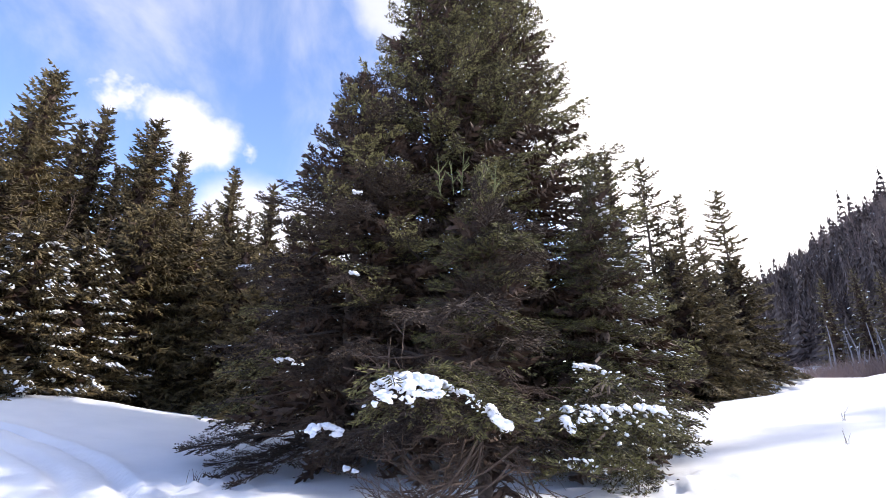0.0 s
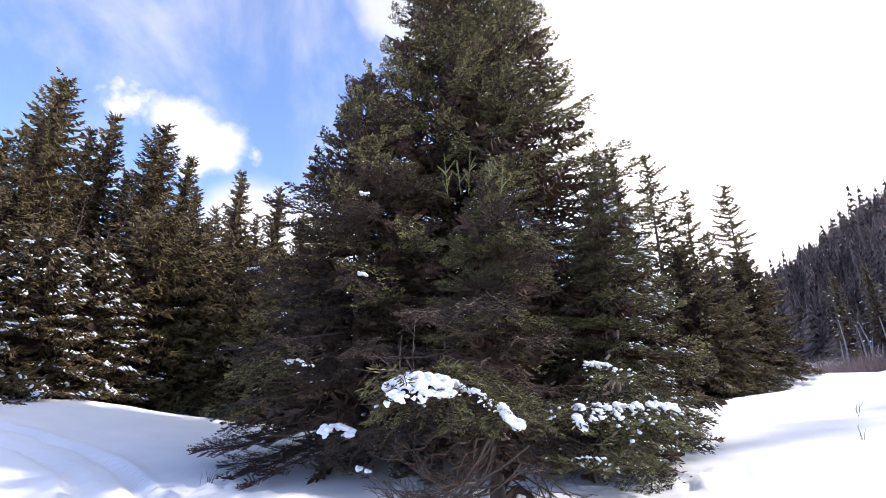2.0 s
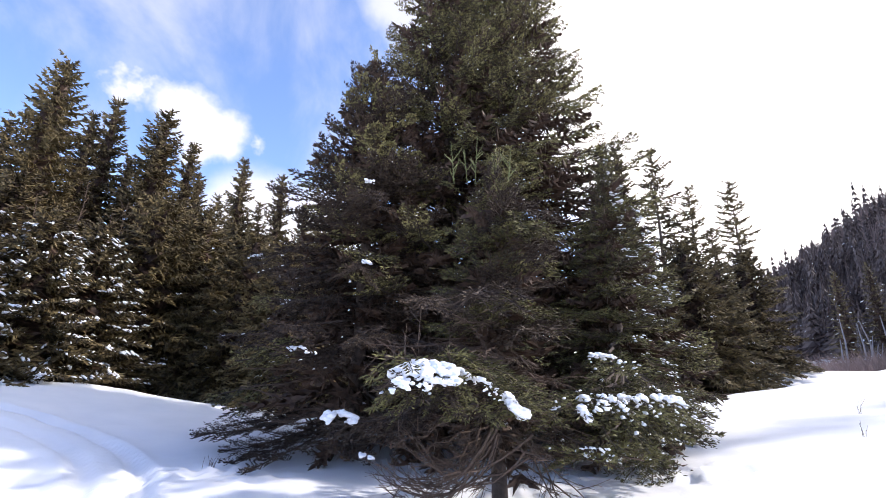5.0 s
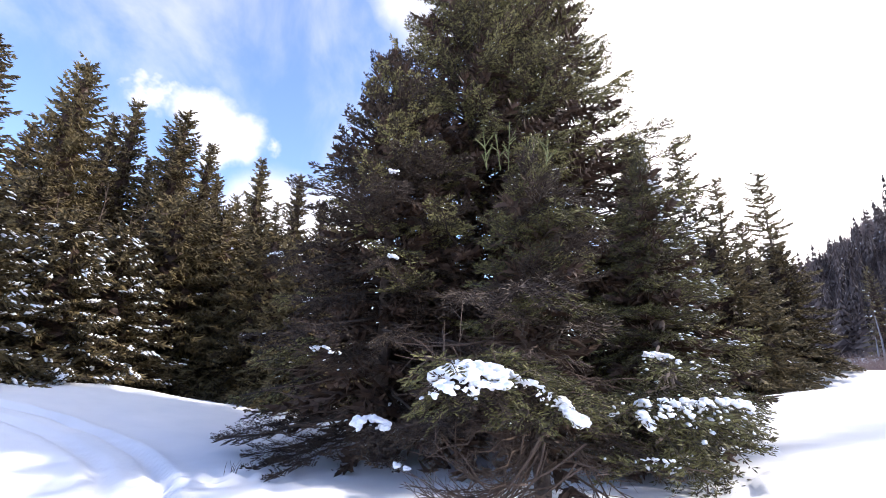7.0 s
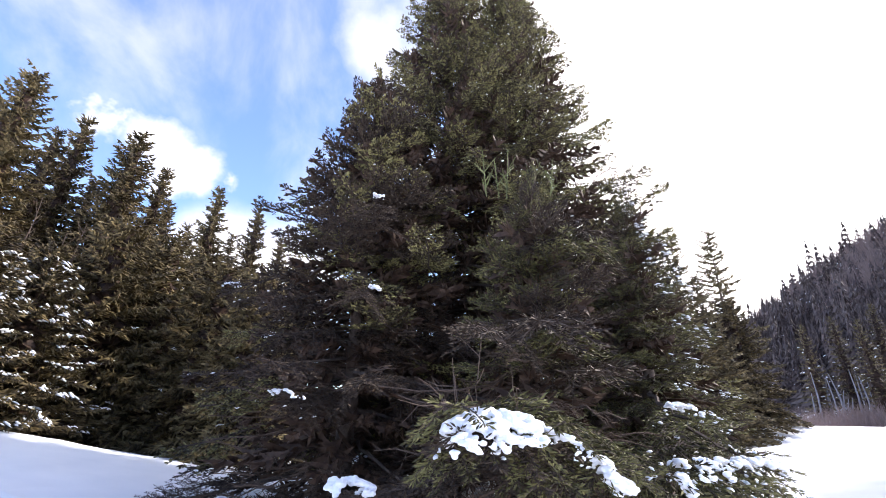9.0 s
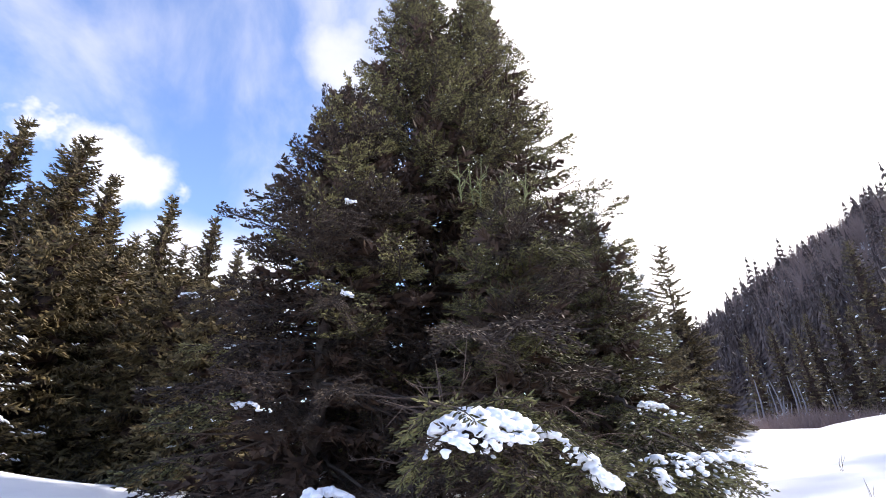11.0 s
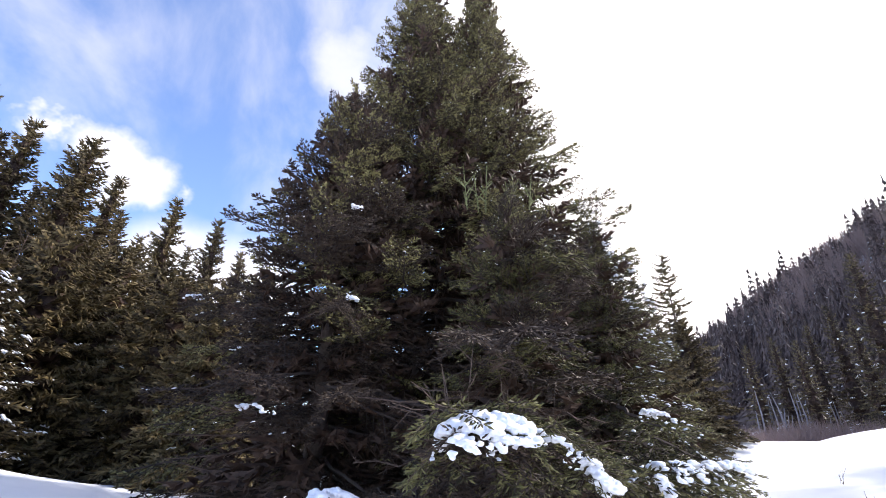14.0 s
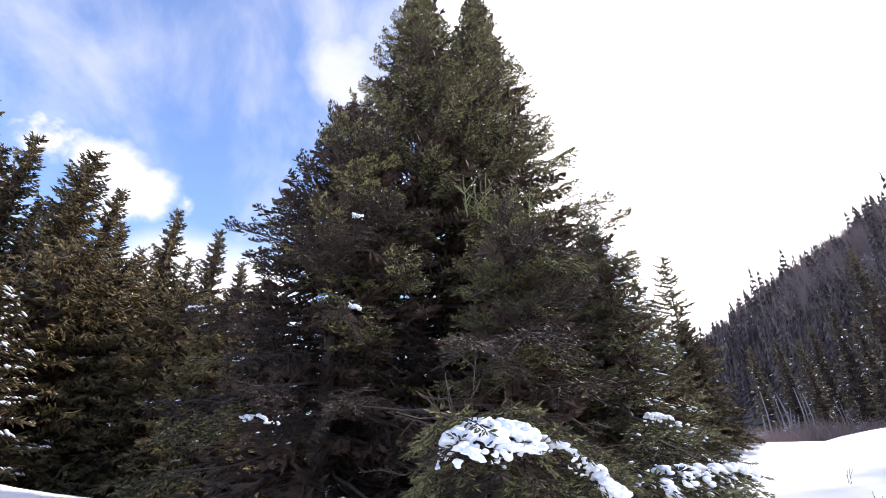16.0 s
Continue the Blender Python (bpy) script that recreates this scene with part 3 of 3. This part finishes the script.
        tube(verts, faces, [p, p + e * 0.5 + Vector((0, 0, rng.uniform(-0.02, 0.02))), p + e], [0.0042, 0.0034, 0.002], 3, False)
        w = p + e * 0.5
        tube(verts, faces, [w, w + e.cross(Vector((rng.uniform(-1, 1), rng.uniform(-1, 1), 0.4))) * 0.4 + e * 0.3], [0.003, 0.0016], 3, False)
    return part("dead_branch", mesh_from("dead_branch", verts, faces, TWIG), tree, label="bare tan dead twig")


rng = random.Random(8)
for k in range(15):
    j = [rng.uniform(-1, 1) for i in range(6)]
    dead_sweep(FRONT, (0.02 + 0.28 * j[0], -0.75 + 0.25 * j[1], 0.78 + 0.24 * j[2]), (-0.50 + 0.25 * j[3], -0.98 + 0.2 * j[1], 0.22 + 0.20 * j[4]), (-1.00 + 0.22 * j[5], -0.95 + 0.2 * j[3], 0.58 + 0.28 * j[0]), 90 + k)
for k in range(4):
    j = [rng.uniform(-1, 1) for i in range(6)]
    dead_sweep(FRONT, (0.15 + 0.25 * j[1], -0.3 + 0.2 * j[0], 0.8 + 0.25 * j[2]), (0.45 + 0.2 * j[3], -0.6, 0.55 + 0.15 * j[4]), (0.75 + 0.2 * j[5], -0.9 + 0.2 * j[3], 0.15 + 0.12 * j[0]), 190 + k, 0.014)
for k in range(4):
    j = [rng.uniform(-1, 1) for i in range(6)]
    dead_sweep(FRONT, (-0.75 + 0.35 * j[0], -1.55 + 0.15 * j[1], 1.38 + 0.08 * j[2]), (-0.80 + 0.35 * j[0], -1.6, 1.55 + 0.08 * j[4]), (-0.80 + 0.45 * j[0] + 0.12 * j[5], -1.6 + 0.2 * j[3], 1.68 + 0.14 * j[0]), 290 + k, 0.005, few=4)


# ---- trees of the wood ----
def blob(verts, faces, c, rx, ry, rz, rng, rings=3, sides=6, turn=0.0, fall=-0.25):
    """A small lumpy cap of snow; fall: its slope along its length."""
    b, ct, st = len(verts), math.cos(turn), math.sin(turn)
    for i in range(rings):
        e = i / rings * math.pi / 2
        for k in range(sides):
            a = 2 * math.pi * (k + 0.5 * i) / sides
            j = rng.uniform(0.75, 1.25)
            u, v = rx * j * math.cos(a) * math.cos(e), ry * j * math.sin(a) * math.cos(e)
            verts.append((c[0] + u * ct - v * st, c[1] + u * st + v * ct, c[2] + rz * math.sin(e) + fall * u))
    verts.append((c[0], c[1], c[2] + rz))
    for i in range(rings - 1):
        for k in range(sides):
            faces.append((b + i * sides + k, b + i * sides + (k + 1) % sides, b + (i + 1) * sides + (k + 1) % sides, b + (i + 1) * sides + k))
    for k in range(sides):
        faces.append((b + (rings - 1) * sides + k, b + (rings - 1) * sides + (k + 1) % sides, b + rings * sides))
    faces.append(tuple(b + k for k in range(sides))[::-1])


def wood_spruce(height, reach, seed, snow, label, low=0.0, high=1.0, flake=1.0, **kw):
    rng = random.Random(seed)
    crown, trunk, seats = wood_spruce_mesh(height, reach, seed, **kw)
    tree = new("spruce_tree")
    tagged(tree, label, "tree", "spruces of the wood")
    part("trunk", trunk, tree)
    part("crown", crown, tree)
    verts, faces = [], []
    for p, s, a, d in seats:
        patch = 0.5 + 0.9 * noise.noise((p.x * 1.3, p.y * 1.3, p.z * 1.3 + seed))
        if rng.random() < 2.0 * snow * patch and low * height < p.z < high * height and math.hypot(p.x, p.y) > 0.5 * reach * (1 - p.z / height):
            for n in range(rng.randint(2, 5)):
                q = p + Vector((rng.uniform(-0.10, 0.10), rng.uniform(-0.10, 0.10), 0)) + d * rng.uniform(-0.5, 1.2)
                r = s * flake * rng.uniform(0.35, 0.9)
                blob(verts, faces, q, 0.10 * r, 0.050 * r, 0.045 * r, rng, 2, 5, a + rng.uniform(-0.6, 0.6), rng.uniform(-0.8, -0.2))
    if verts:
        tagged(part("snow", mesh_from("snow", verts, faces, SNOW_LOAD, True), tree, label="patchy white snow on the boughs"), kind="stuff")
    return tree


KINDS = {
    "tall": wood_spruce(13.0, 2.5, 21, 0.03, "tall narrow spruce with a dark pointed crown", 0, 0.5, power=0.72, rows=0.95, thin=1.0, ragged=0.3),
    "slim": wood_spruce(13.0, 1.6, 22, 0.02, "slim dark spruce standing in the wood", 0, 0.5, power=0.75, ragged=0.35),
    "open": wood_spruce(13.0, 2.3, 23, 0.05, "thin spruce with gaps between its ragged limbs", 0, 0.8, rows=1.7, thin=0.62, power=0.72, ragged=0.7, droop=0.6, core=0.0),
    "snowy": wood_spruce(6.0, 2.5, 24, 0.9, "young bushy spruce with snow on its boughs", 0, 0.9, flake=1.5, rows=0.9, power=0.7, thin=1.1),
    "round": wood_spruce(7.0, 2.5, 25, 0.06, "bushy dark spruce with a rounded crown", 0, 0.5, rows=1.05, power=0.6),
    "distant": wood_spruce(14.0, 2.6, 26, 0.25, "dark spruce with flecks of snow below the hillside", 0, 0.8, rows=1.9, thin=0.8, power=0.8, pitch=0.24, flake=1.8),
}
BASE_H = {"tall": 13.0, "slim": 13.0, "open": 13.0, "snowy": 6.0, "round": 7.0, "distant": 14.0}
EYE0 = (0.38, 0.35, 1.40)
# kind, azimuth and distance from the start, elevation of the top, turn, lean
PLACES = [
    ("tall", -57.5, 19, 28.0, 10, 2), ("tall", -50.6, 20, 28.9, 40, 2), ("slim", -47.5, 23, 25.0, 80, 2), ("slim", -45.7, 24, 27.0, 130, 2), ("tall", -41.0, 23, 27.2, 200, 2), ("slim", -43.6, 25, 21.5, 260, 2), ("slim", -53.5, 24, 22.0, 300, 2),
    ("slim", -37.8, 25, 24.7, 250, 2), ("slim", -36.6, 26, 21.5, 20, 1), ("slim", -31.9, 26, 24.2, 60, 1), ("slim", -27.2, 26, 23.0, 95, 1), ("open", -29.6, 27, 19.5, 195, 1), ("open", -34.2, 28, 19.5, 15, 1), ("slim", -24, 29, 20.0, 95, 0),
    ("snowy", -48.8, 15.5, 14.5, 0, 0), ("snowy", -55.5, 14.5, 16.5, 70, 0), ("snowy", -44.6, 16.5, 14.0, 140, 0), ("round", -39.6, 19.0, 18.0, 30, 0), ("round", -35.4, 20, 17.5, 190, 0),
    ("round", -29.5, 18, 15.5, 260, 0), ("round", -25.5, 15.5, 15.0, 300, 0), ("round", -21.5, 20, 17.0, 40, 0), ("round", -31.5, 23, 16.5, 120, 0), ("round", -52, 18, 17.5, 220, 0),
    # unseen trees added behind the tall pair to block bright gaps
    ("round", -9, 20, 19.5, 140, 0), ("round", 3, 20, 19.5, 300, 0),
    ("slim", 16.2, 27, 27.2, 15, 0), ("slim", 17.9, 27, 26.6, 75, 0), ("open", 22.0, 27, 25.4, 45, 0), ("open", 25.5, 27, 20.7, 100, 0), ("open", 29.7, 30, 20.4, 160, 0),
    ("round", 29.6, 28, 12.4, 10, 0), ("round", 27.0, 25, 11.5, 210, 0), ("round", 24.0, 23, 14.5, 80, 0), ("round", 16.0, 19.0, 20.0, 10, 0), ("open", 27.2, 26, 15.5, 290, 0),
    ("distant", 47.3, 46, 17.0, 10, 0), ("distant", 50.5, 48, 17.5, 100, 0), ("distant", 44.5, 56, 12.5, 200, 0), ("distant", 42.5, 60, 10.8, 20, 0), ("distant", 54.5, 44, 18.5, 60, 0), ("distant", 57.5, 40, 20.0, 160, 0),
    ("distant", 37.0, 62, 9.5, 50, 0), ("distant", 39.5, 63, 10.0, 250, 0), ("distant", 41.2, 57, 9.5, 310, 0), ("distant", 45.8, 52, 11.0, 30, 0), ("distant", 48.8, 50, 12.5, 70, 0), ("distant", 52.5, 52, 15.0, 120, 0),
    ("open", 56.0, 21.0, 27.5, 30, 0),
]
used = set()
for kind, az, dist, el, turn, lean in PLACES:
    x, y = EYE0[0] + dist * math.sin(radians(az)), EYE0[1] + dist * math.cos(radians(az))
    height = EYE0[2] + dist * math.tan(radians(el)) - ground_h(x, y)
    k = height / BASE_H[kind]
    x -= 0.9 * height * math.sin(radians(lean))
    m = pose(x, y, ground_h(x, y), 0, lean, 0) @ pose(0, 0, 0, 0, 0, turn) @ Matrix.Diagonal((k, k, k, 1))
    if kind in used:
        copy_thing(KINDS[kind], m @ Matrix.Scale(1 / KINDS[kind].scale[0], 4))
    else:
        KINDS[kind].matrix_basis = m
        used.add(kind)


# ---- bare saplings before the wood ----
def sapling(x, y, top, seed):
    rng = random.Random(seed)
    z0 = ground_h(x, y)
    h = top - z0
    verts, faces = [], []
    pts = [Vector((0.03 * h * s * s + rng.uniform(-0.03, 0.03), rng.uniform(-0.03, 0.03), h * s - 0.2 * (s == 0))) for s in [i / 8 for i in range(9)]]
    tube(verts, faces, pts, [0.030 * (1 - i / 9) + 0.005 for i in range(9)], 5)
    for k in range(26):
        p, d = along(pts, rng.uniform(0.35, 0.97))
        a, l = rng.uniform(0, 6.28), rng.uniform(0.15, 0.5)
        e = Vector((math.cos(a) * 0.6, math.sin(a) * 0.6, 0.8)) * l
        tube(verts, faces, [p, p + e * 0.5, p + e + Vector((0, 0, 0.05))], [0.009, 0.007, 0.004], 3, False)
    ob = new("sapling", mesh_from("sapling", verts, faces, TWIG))
    ob.location = (x, y, z0)
    tagged(ob, "thin leafless grey sapling before the dark spruces", "tree", "bare saplings")


for k, (x, y, top) in enumerate(((-12.4, 10.9, 5.9), (-11.7, 11.6, 6.7), (-11.2, 12.1, 5.9), (-12.3, 13.7, 6.9), (-12.1, 11.2, 5.4), (-12.5, 17.6, 7.8))):
    sapling(x, y, top, 400 + k)


# ---- wooded hillside ----
def hill_forest():
    rng = random.Random(5)
    verts, faces, sv, sf, bv, bf, pv, pf = [], [], [], [], [], [], [], []
    for i in range(3900):
        x = 56 + 22 * rng.random() if i % 3 < 1 else 60 + 76 * rng.random()
        y = x * rng.uniform(0.45, 1.65)
        z0 = ground_h(x, y)
        bare = step(9, 27, z0) * 0.74 + 0.5 * noise.noise((x * 0.06, y * 0.06, 3.0))
        if rng.random() < bare:
            h = rng.uniform(5, 9)
            for k in range(26):
                a, w = rng.uniform(0, 6.283), rng.uniform(0.05, 0.30) * h
                b0 = Vector((x, y, z0 + h * rng.uniform(0.0, 0.5)))
                t = Vector((x + w * math.cos(a), y + w * math.sin(a), z0 + h * rng.uniform(0.7, 1.05)))
                o = Vector((0.7, -0.7, 0)) * rng.uniform(0.03, 0.07)
                n = len(bv)
                bv.extend((tuple(b0 - o), tuple(b0 + o), tuple(t + o * 0.4), tuple(t - o * 0.4)))
                bf.append((n, n + 1, n + 2, n + 3))
            continue
        h = rng.uniform(6, 11) * (1.4 if rng.random() < 0.12 else 1.0) * (1 + 0.10 * step(15, 35, z0))
        r0 = min(h, 11) * rng.uniform(0.13, 0.21)
        n = 9
        for j in range(n):
            f = j / n
            r = r0 * (1 - f) ** 0.8 + 0.2
            ph = rng.uniform(0, 6)
            for k in range(7):
                a = ph + 0.9 * k + rng.uniform(-0.3, 0.3)
                l = r * rng.uniform(0.6, 1.3)
                zz = z0 + h * (0.03 + 0.93 * f) + rng.uniform(-0.3, 0.3)
                p = Vector((x + 0.2 * l * math.cos(a), y + 0.2 * l * math.sin(a), zz + 0.04 * h))
                t = Vector((x + l * math.cos(a), y + l * math.sin(a), zz - 0.05 * h * rng.uniform(0.1, 1.0)))
                cone(verts, faces, p, t, 0.20 * r + 0.08)
                if f < 0.75 and rng.random() < 0.05:
                    w = rng.uniform(0.12, 0.32)
                    blob(sv, sf, p.lerp(t, 0.7) + Vector((0, 0, 0.14)), w, 0.6 * w, 0.35 * w, rng, 2, 4, a, -0.6)
        b = len(verts)
        verts.extend(((x - 0.24, y, z0 + h * 0.84), (x + 0.24, y, z0 + h * 0.84), (x, y, z0 + h * 1.06), (x, y - 0.24, z0 + h * 0.84), (x, y + 0.24, z0 + h * 0.84)))
        faces.extend(((b, b + 1, b + 2), (b + 3, b + 4, b + 2)))
    tagged(new("hill_forest", mesh_from("hill_forest", [tuple(v) for v in verts], faces, NEEDLE_HILL)), "dense dark spruce wood on a snowy hillside", "forest", kind="stuff")
    tagged(new("hill_snow", mesh_from("hill_snow", sv, sf, SNOW_LOAD)), "flecks of snow on the hillside spruces", "snow", kind="stuff")
    # pale birch stems at the foot of the slope
    for i in range(34):
        d, a = rng.uniform(54, 64), radians(rng.uniform(36, 50))
        x, y = d * math.sin(a), d * math.cos(a)
        z0, h = ground_h(x, y), rng.uniform(3, 6)
        tube(pv, pf, [(x, y, z0 - 0.3), (x + rng.uniform(-0.3, 0.3), y, z0 + 0.6 * h), (x + rng.uniform(-0.5, 0.5), y, z0 + h)], [0.09, 0.07, 0.03], 5)
    tagged(new("birch_stems", mesh_from("birch_stems", pv, pf, PALE)), "pale grey birch stems at the foot of the hill", "trees", kind="stuff")
    for i in range(3000):
        if i < 1000:
            x, y = rng.uniform(40, 140), rng.uniform(14, 240)
        else:
            d, a = rng.uniform(37, 52), radians(rng.uniform(34, 62))
            x, y = d * math.sin(a), d * math.cos(a)
        clump = 0.5 + 0.9 * noise.noise((x * 0.22, y * 0.22, 7.0))
        if i >= 1000 and rng.random() > 1.4 * clump:
            continue
        z0, h = ground_h(x, y), rng.uniform(0.4, 1.3) + 1.5 * max(0.0, clump)
        for k in range(14):
            a, w = rng.uniform(0, 6.283), rng.uniform(0.15, 1.0)
            t = Vector((x + w * h * math.cos(a), y + w * h * math.sin(a), z0 + h * rng.uniform(0.4, 1.1)))
            o = Vector((-math.sin(a), math.cos(a), 0)) * (0.0065 * h)
            b = len(bv)
            m = Vector((x, y, z0 - 0.2)).lerp(t, 0.7)
            bv.extend(((x, y, z0 - 0.3), tuple(m + o), tuple(t), tuple(m - o)))
            bf.append((b, b + 1, b + 2, b + 3))
    tagged(new("hill_scrub", mesh_from("hill_scrub", bv, bf, SCRUB)), "grey-brown leafless trees and scrub on the hillside", "shrubs", kind="stuff")


hill_forest()


# ---- snow on the near boughs ----
def snow_load(line, width, radius, count, seed, label, gaps=0.12, drape=0.8):
    """A lumpy, broken load of snow that lies along a bough and drapes over its sides."""
    rng = random.Random(seed)
    bm = bmesh.new()
    pts = [Vector(p) for p in line]
    for k in range(int(4.2 * count)):
        p, d = along(pts, rng.uniform(0, 0.999))
        over = Vector((-d.y, d.x, 0)).normalized()
        u = rng.uniform(-1, 1)
        c = p + over * (u * width) + Vector((0, 0, -drape * width * u * u + rng.uniform(-0.015, 0.012)))
        hole = noise.noise(c * 8.5 + Vector((seed, 0, 0))) + 0.55 * noise.noise(c * 27.0)
        if hole < gaps - 0.42 + 0.30 * u * u:
            continue
        r = radius[0] * 0.55 + (radius[1] - radius[0]) * 0.75 * rng.random() ** 2.2 * (1 - 0.5 * u * u)
        made = bmesh.ops.create_icosphere(bm, subdivisions=2 if r > 0.016 else 1, radius=r)["verts"]
        sx, sy = rng.uniform(0.8, 1.6), rng.uniform(0.8, 1.6)
        for v in made:
            q = v.co
            n = 1 + 0.42 * noise.noise(q * (1.3 / r) + Vector((k, seed, 0)))
            v.co = c + Vector((q.x * sx * n, q.y * sy * n, q.z * 0.75 * n))
    me = bpy.data.meshes.new("bough_snow")
    bm.to_mesh(me)
    bm.free()
    me.materials.append(SNOW_LOAD)
    ob = new("bough_snow", me)
    mod = ob.modifiers.new("join", "REMESH")
    mod.mode, mod.voxel_size, mod.use_smooth_shade = "VOXEL", 0.0064, True
    return tagged(ob, label, "snow", "snow on the low boughs")


snow_load(((-0.43, 3.86, 1.33), (-0.20, 3.92, 1.42), (0.06, 3.98, 1.38)), 0.17, (0.018, 0.066), 170, 1, "thick lumpy white snow lying on a spruce bough", 0.30, 0.8)
snow_load(((-0.36, 3.74, 1.28), (-0.14, 3.80, 1.30), (0.02, 3.84, 1.29)), 0.12, (0.012, 0.044), 70, 15, "broken snow hanging on the fringe of a bough", 0.52, 1.0)
snow_load(((0.08, 3.98, 1.37), (0.30, 4.03, 1.27), (0.50, 4.10, 1.17)), 0.10, (0.013, 0.036), 80, 2, "narrow strip of snow along a drooping bough", 0.25)
snow_load(((0.48, 4.09, 1.14), (0.58, 4.12, 1.06), (0.63, 4.13, 1.02)), 0.09, (0.022, 0.060), 34, 3, "round lump of snow at the tip of a bough", 0.10)
snow_load(((1.14, 4.60, 1.07), (1.21, 4.58, 0.95)), 0.06, (0.03, 0.062), 18, 4, "hanging lump of white snow on a green bough", 0.0)
snow_load(((1.18, 4.66, 1.12), (1.55, 4.90, 1.13), (1.92, 5.11, 1.12), (2.24, 5.30, 1.10)), 0.15, (0.020, 0.052), 130, 5, "broken band of snow across several green boughs", 0.4)
snow_load(((1.36, 5.13, 1.53), (1.57, 5.20, 1.52), (1.74, 5.32, 1.46)), 0.09, (0.020, 0.044), 40, 6, "small snow cushion on a green bough", 0.2)
snow_load(((-1.30, 4.90, 0.92), (-1.13, 4.88, 0.95), (-0.98, 4.92, 0.89)), 0.12, (0.022, 0.054), 46, 7, "snow lumps on a low dark bough", 0.3)
snow_load(((-2.75, 7.00, 1.66), (-2.48, 6.95, 1.66), (-2.22, 6.98, 1.58)), 0.08, (0.020, 0.044), 34, 8, "scattered snow on a dark spruce bough", 0.35)
snow_load(((-3.02, 7.24, 2.42), (-2.84, 7.24, 2.42)), 0.08, (0.022, 0.046), 12, 9, "snow clump on a dark spruce bough", 0.1)
snow_load(((-5.02, 9.70, 3.84), (-4.74, 9.68, 3.84)), 0.10, (0.030, 0.060), 12, 10, "snow clump near the end of a bough", 0.1)
snow_load(((-1.41, 6.22, 2.83), (-1.26, 6.25, 2.80)), 0.05, (0.020, 0.040), 10, 11, "little snow clump on a dark bough")
snow_load(((-1.48, 6.42, 4.14), (-1.34, 6.44, 4.13)), 0.05, (0.020, 0.040), 10, 12, "little snow clump high on a bough")
snow_load(((1.12, 4.66, 0.70), (1.40, 4.74, 0.68)), 0.06, (0.012, 0.028), 20, 13, "thin snow crumbs on a low bough", 0.3)
snow_load(((-0.86, 4.62, 0.62), (-0.72, 4.62, 0.58)), 0.06, (0.014, 0.032), 14, 14, "snow crumbs on the lowest twigs", 0.3)


def dust(tree, share, per, size, low, high, seed, inside=None):
    """Small caps of snow over the outer shoots of a tree's boughs."""
    rng = random.Random(seed)
    verts, faces = [], []
    bpy.context.view_layer.update()
    for ob in tree.children:
        if not ob.name.startswith("bough") or rng.random() > share:
            continue
        me, n = ob.data, len(ob.data.vertices)
        for k in range(per):
            best = max((me.vertices[rng.randrange(n // 5, n)].co for i in range(5)), key=lambda c: c.z + 0.35 * c.x)
            p = ob.matrix_basis @ best
            if low < p.z < high and (inside is None or inside(p)):
                r = size * rng.uniform(0.5, 1.3)
                blob(verts, faces, p + Vector((0, 0, 0.006)), r * rng.uniform(1.0, 1.9), r * rng.uniform(0.6, 1.0), r * 0.6, rng, 2, 5, turn=math.atan2(p.y, p.x) + rng.uniform(-0.7, 0.7))
    if verts:
        tagged(part("snow", mesh_from("snow", verts, faces, SNOW_LOAD, True), tree, label="fine white snow caught on the shoots"), kind="stuff")


dust(RIGHT, 1.0, 16, 0.024, 0.3, 5.2, 31, lambda p: p.x > 0.0 or p.y < -1.5)
dust(BACK, 0.5, 3, 0.020, 0.3, 6.5, 32)
dust(TALL_B, 0.7, 6, 0.022, 1.5, 13.0, 33, lambda p: p.x > 0.0 or p.z > 6)
dust(TALL_A, 0.5, 4, 0.022, 3.0, 13.0, 34)
dust(LEFT, 0.3, 4, 0.022, 0.8, 6.5, 35, lambda p: math.hypot(p.x, p.y) > 1.3)
dust(FRONT, 0.2, 2, 0.016, 0.8, 3.8, 36)


# ---- dry stems in the snow ----
def dry_stems(x, y, count, height, seed, label):
    rng = random.Random(seed)
    verts, faces = [], []
    for k in range(count):
        a, h = rng.uniform(0, 6.28), height * rng.uniform(0.6, 1.1)
        b = Vector((rng.uniform(-0.08, 0.08), rng.uniform(-0.08, 0.08), -0.05))
        lean = Vector((math.cos(a), math.sin(a), 0)) * (h * rng.uniform(0.1, 0.5))
        tube(verts, faces, [b, b + lean * 0.4 + Vector((0, 0, h * 0.6)), b + lean + Vector((0, 0, h))], [0.004, 0.003, 0.0015], 4)
    ob = new("dry_grass", mesh_from("dry_grass", verts, faces, TWIG))
    ob.location = (x, y, ground_h(x, y))
    tagged(ob, label, "grass", "dry stems in the snow")


dry_stems(5.95, 8.1, 3, 0.28, 1, "few thin dry grass stems standing in snow")
dry_stems(7.4, 9.9, 4, 0.30, 2, "thin dry grass stems standing in snow")
dry_stems(-3.5, 6.65, 9, 0.20, 3, "small dead sprig poking out of the snow")
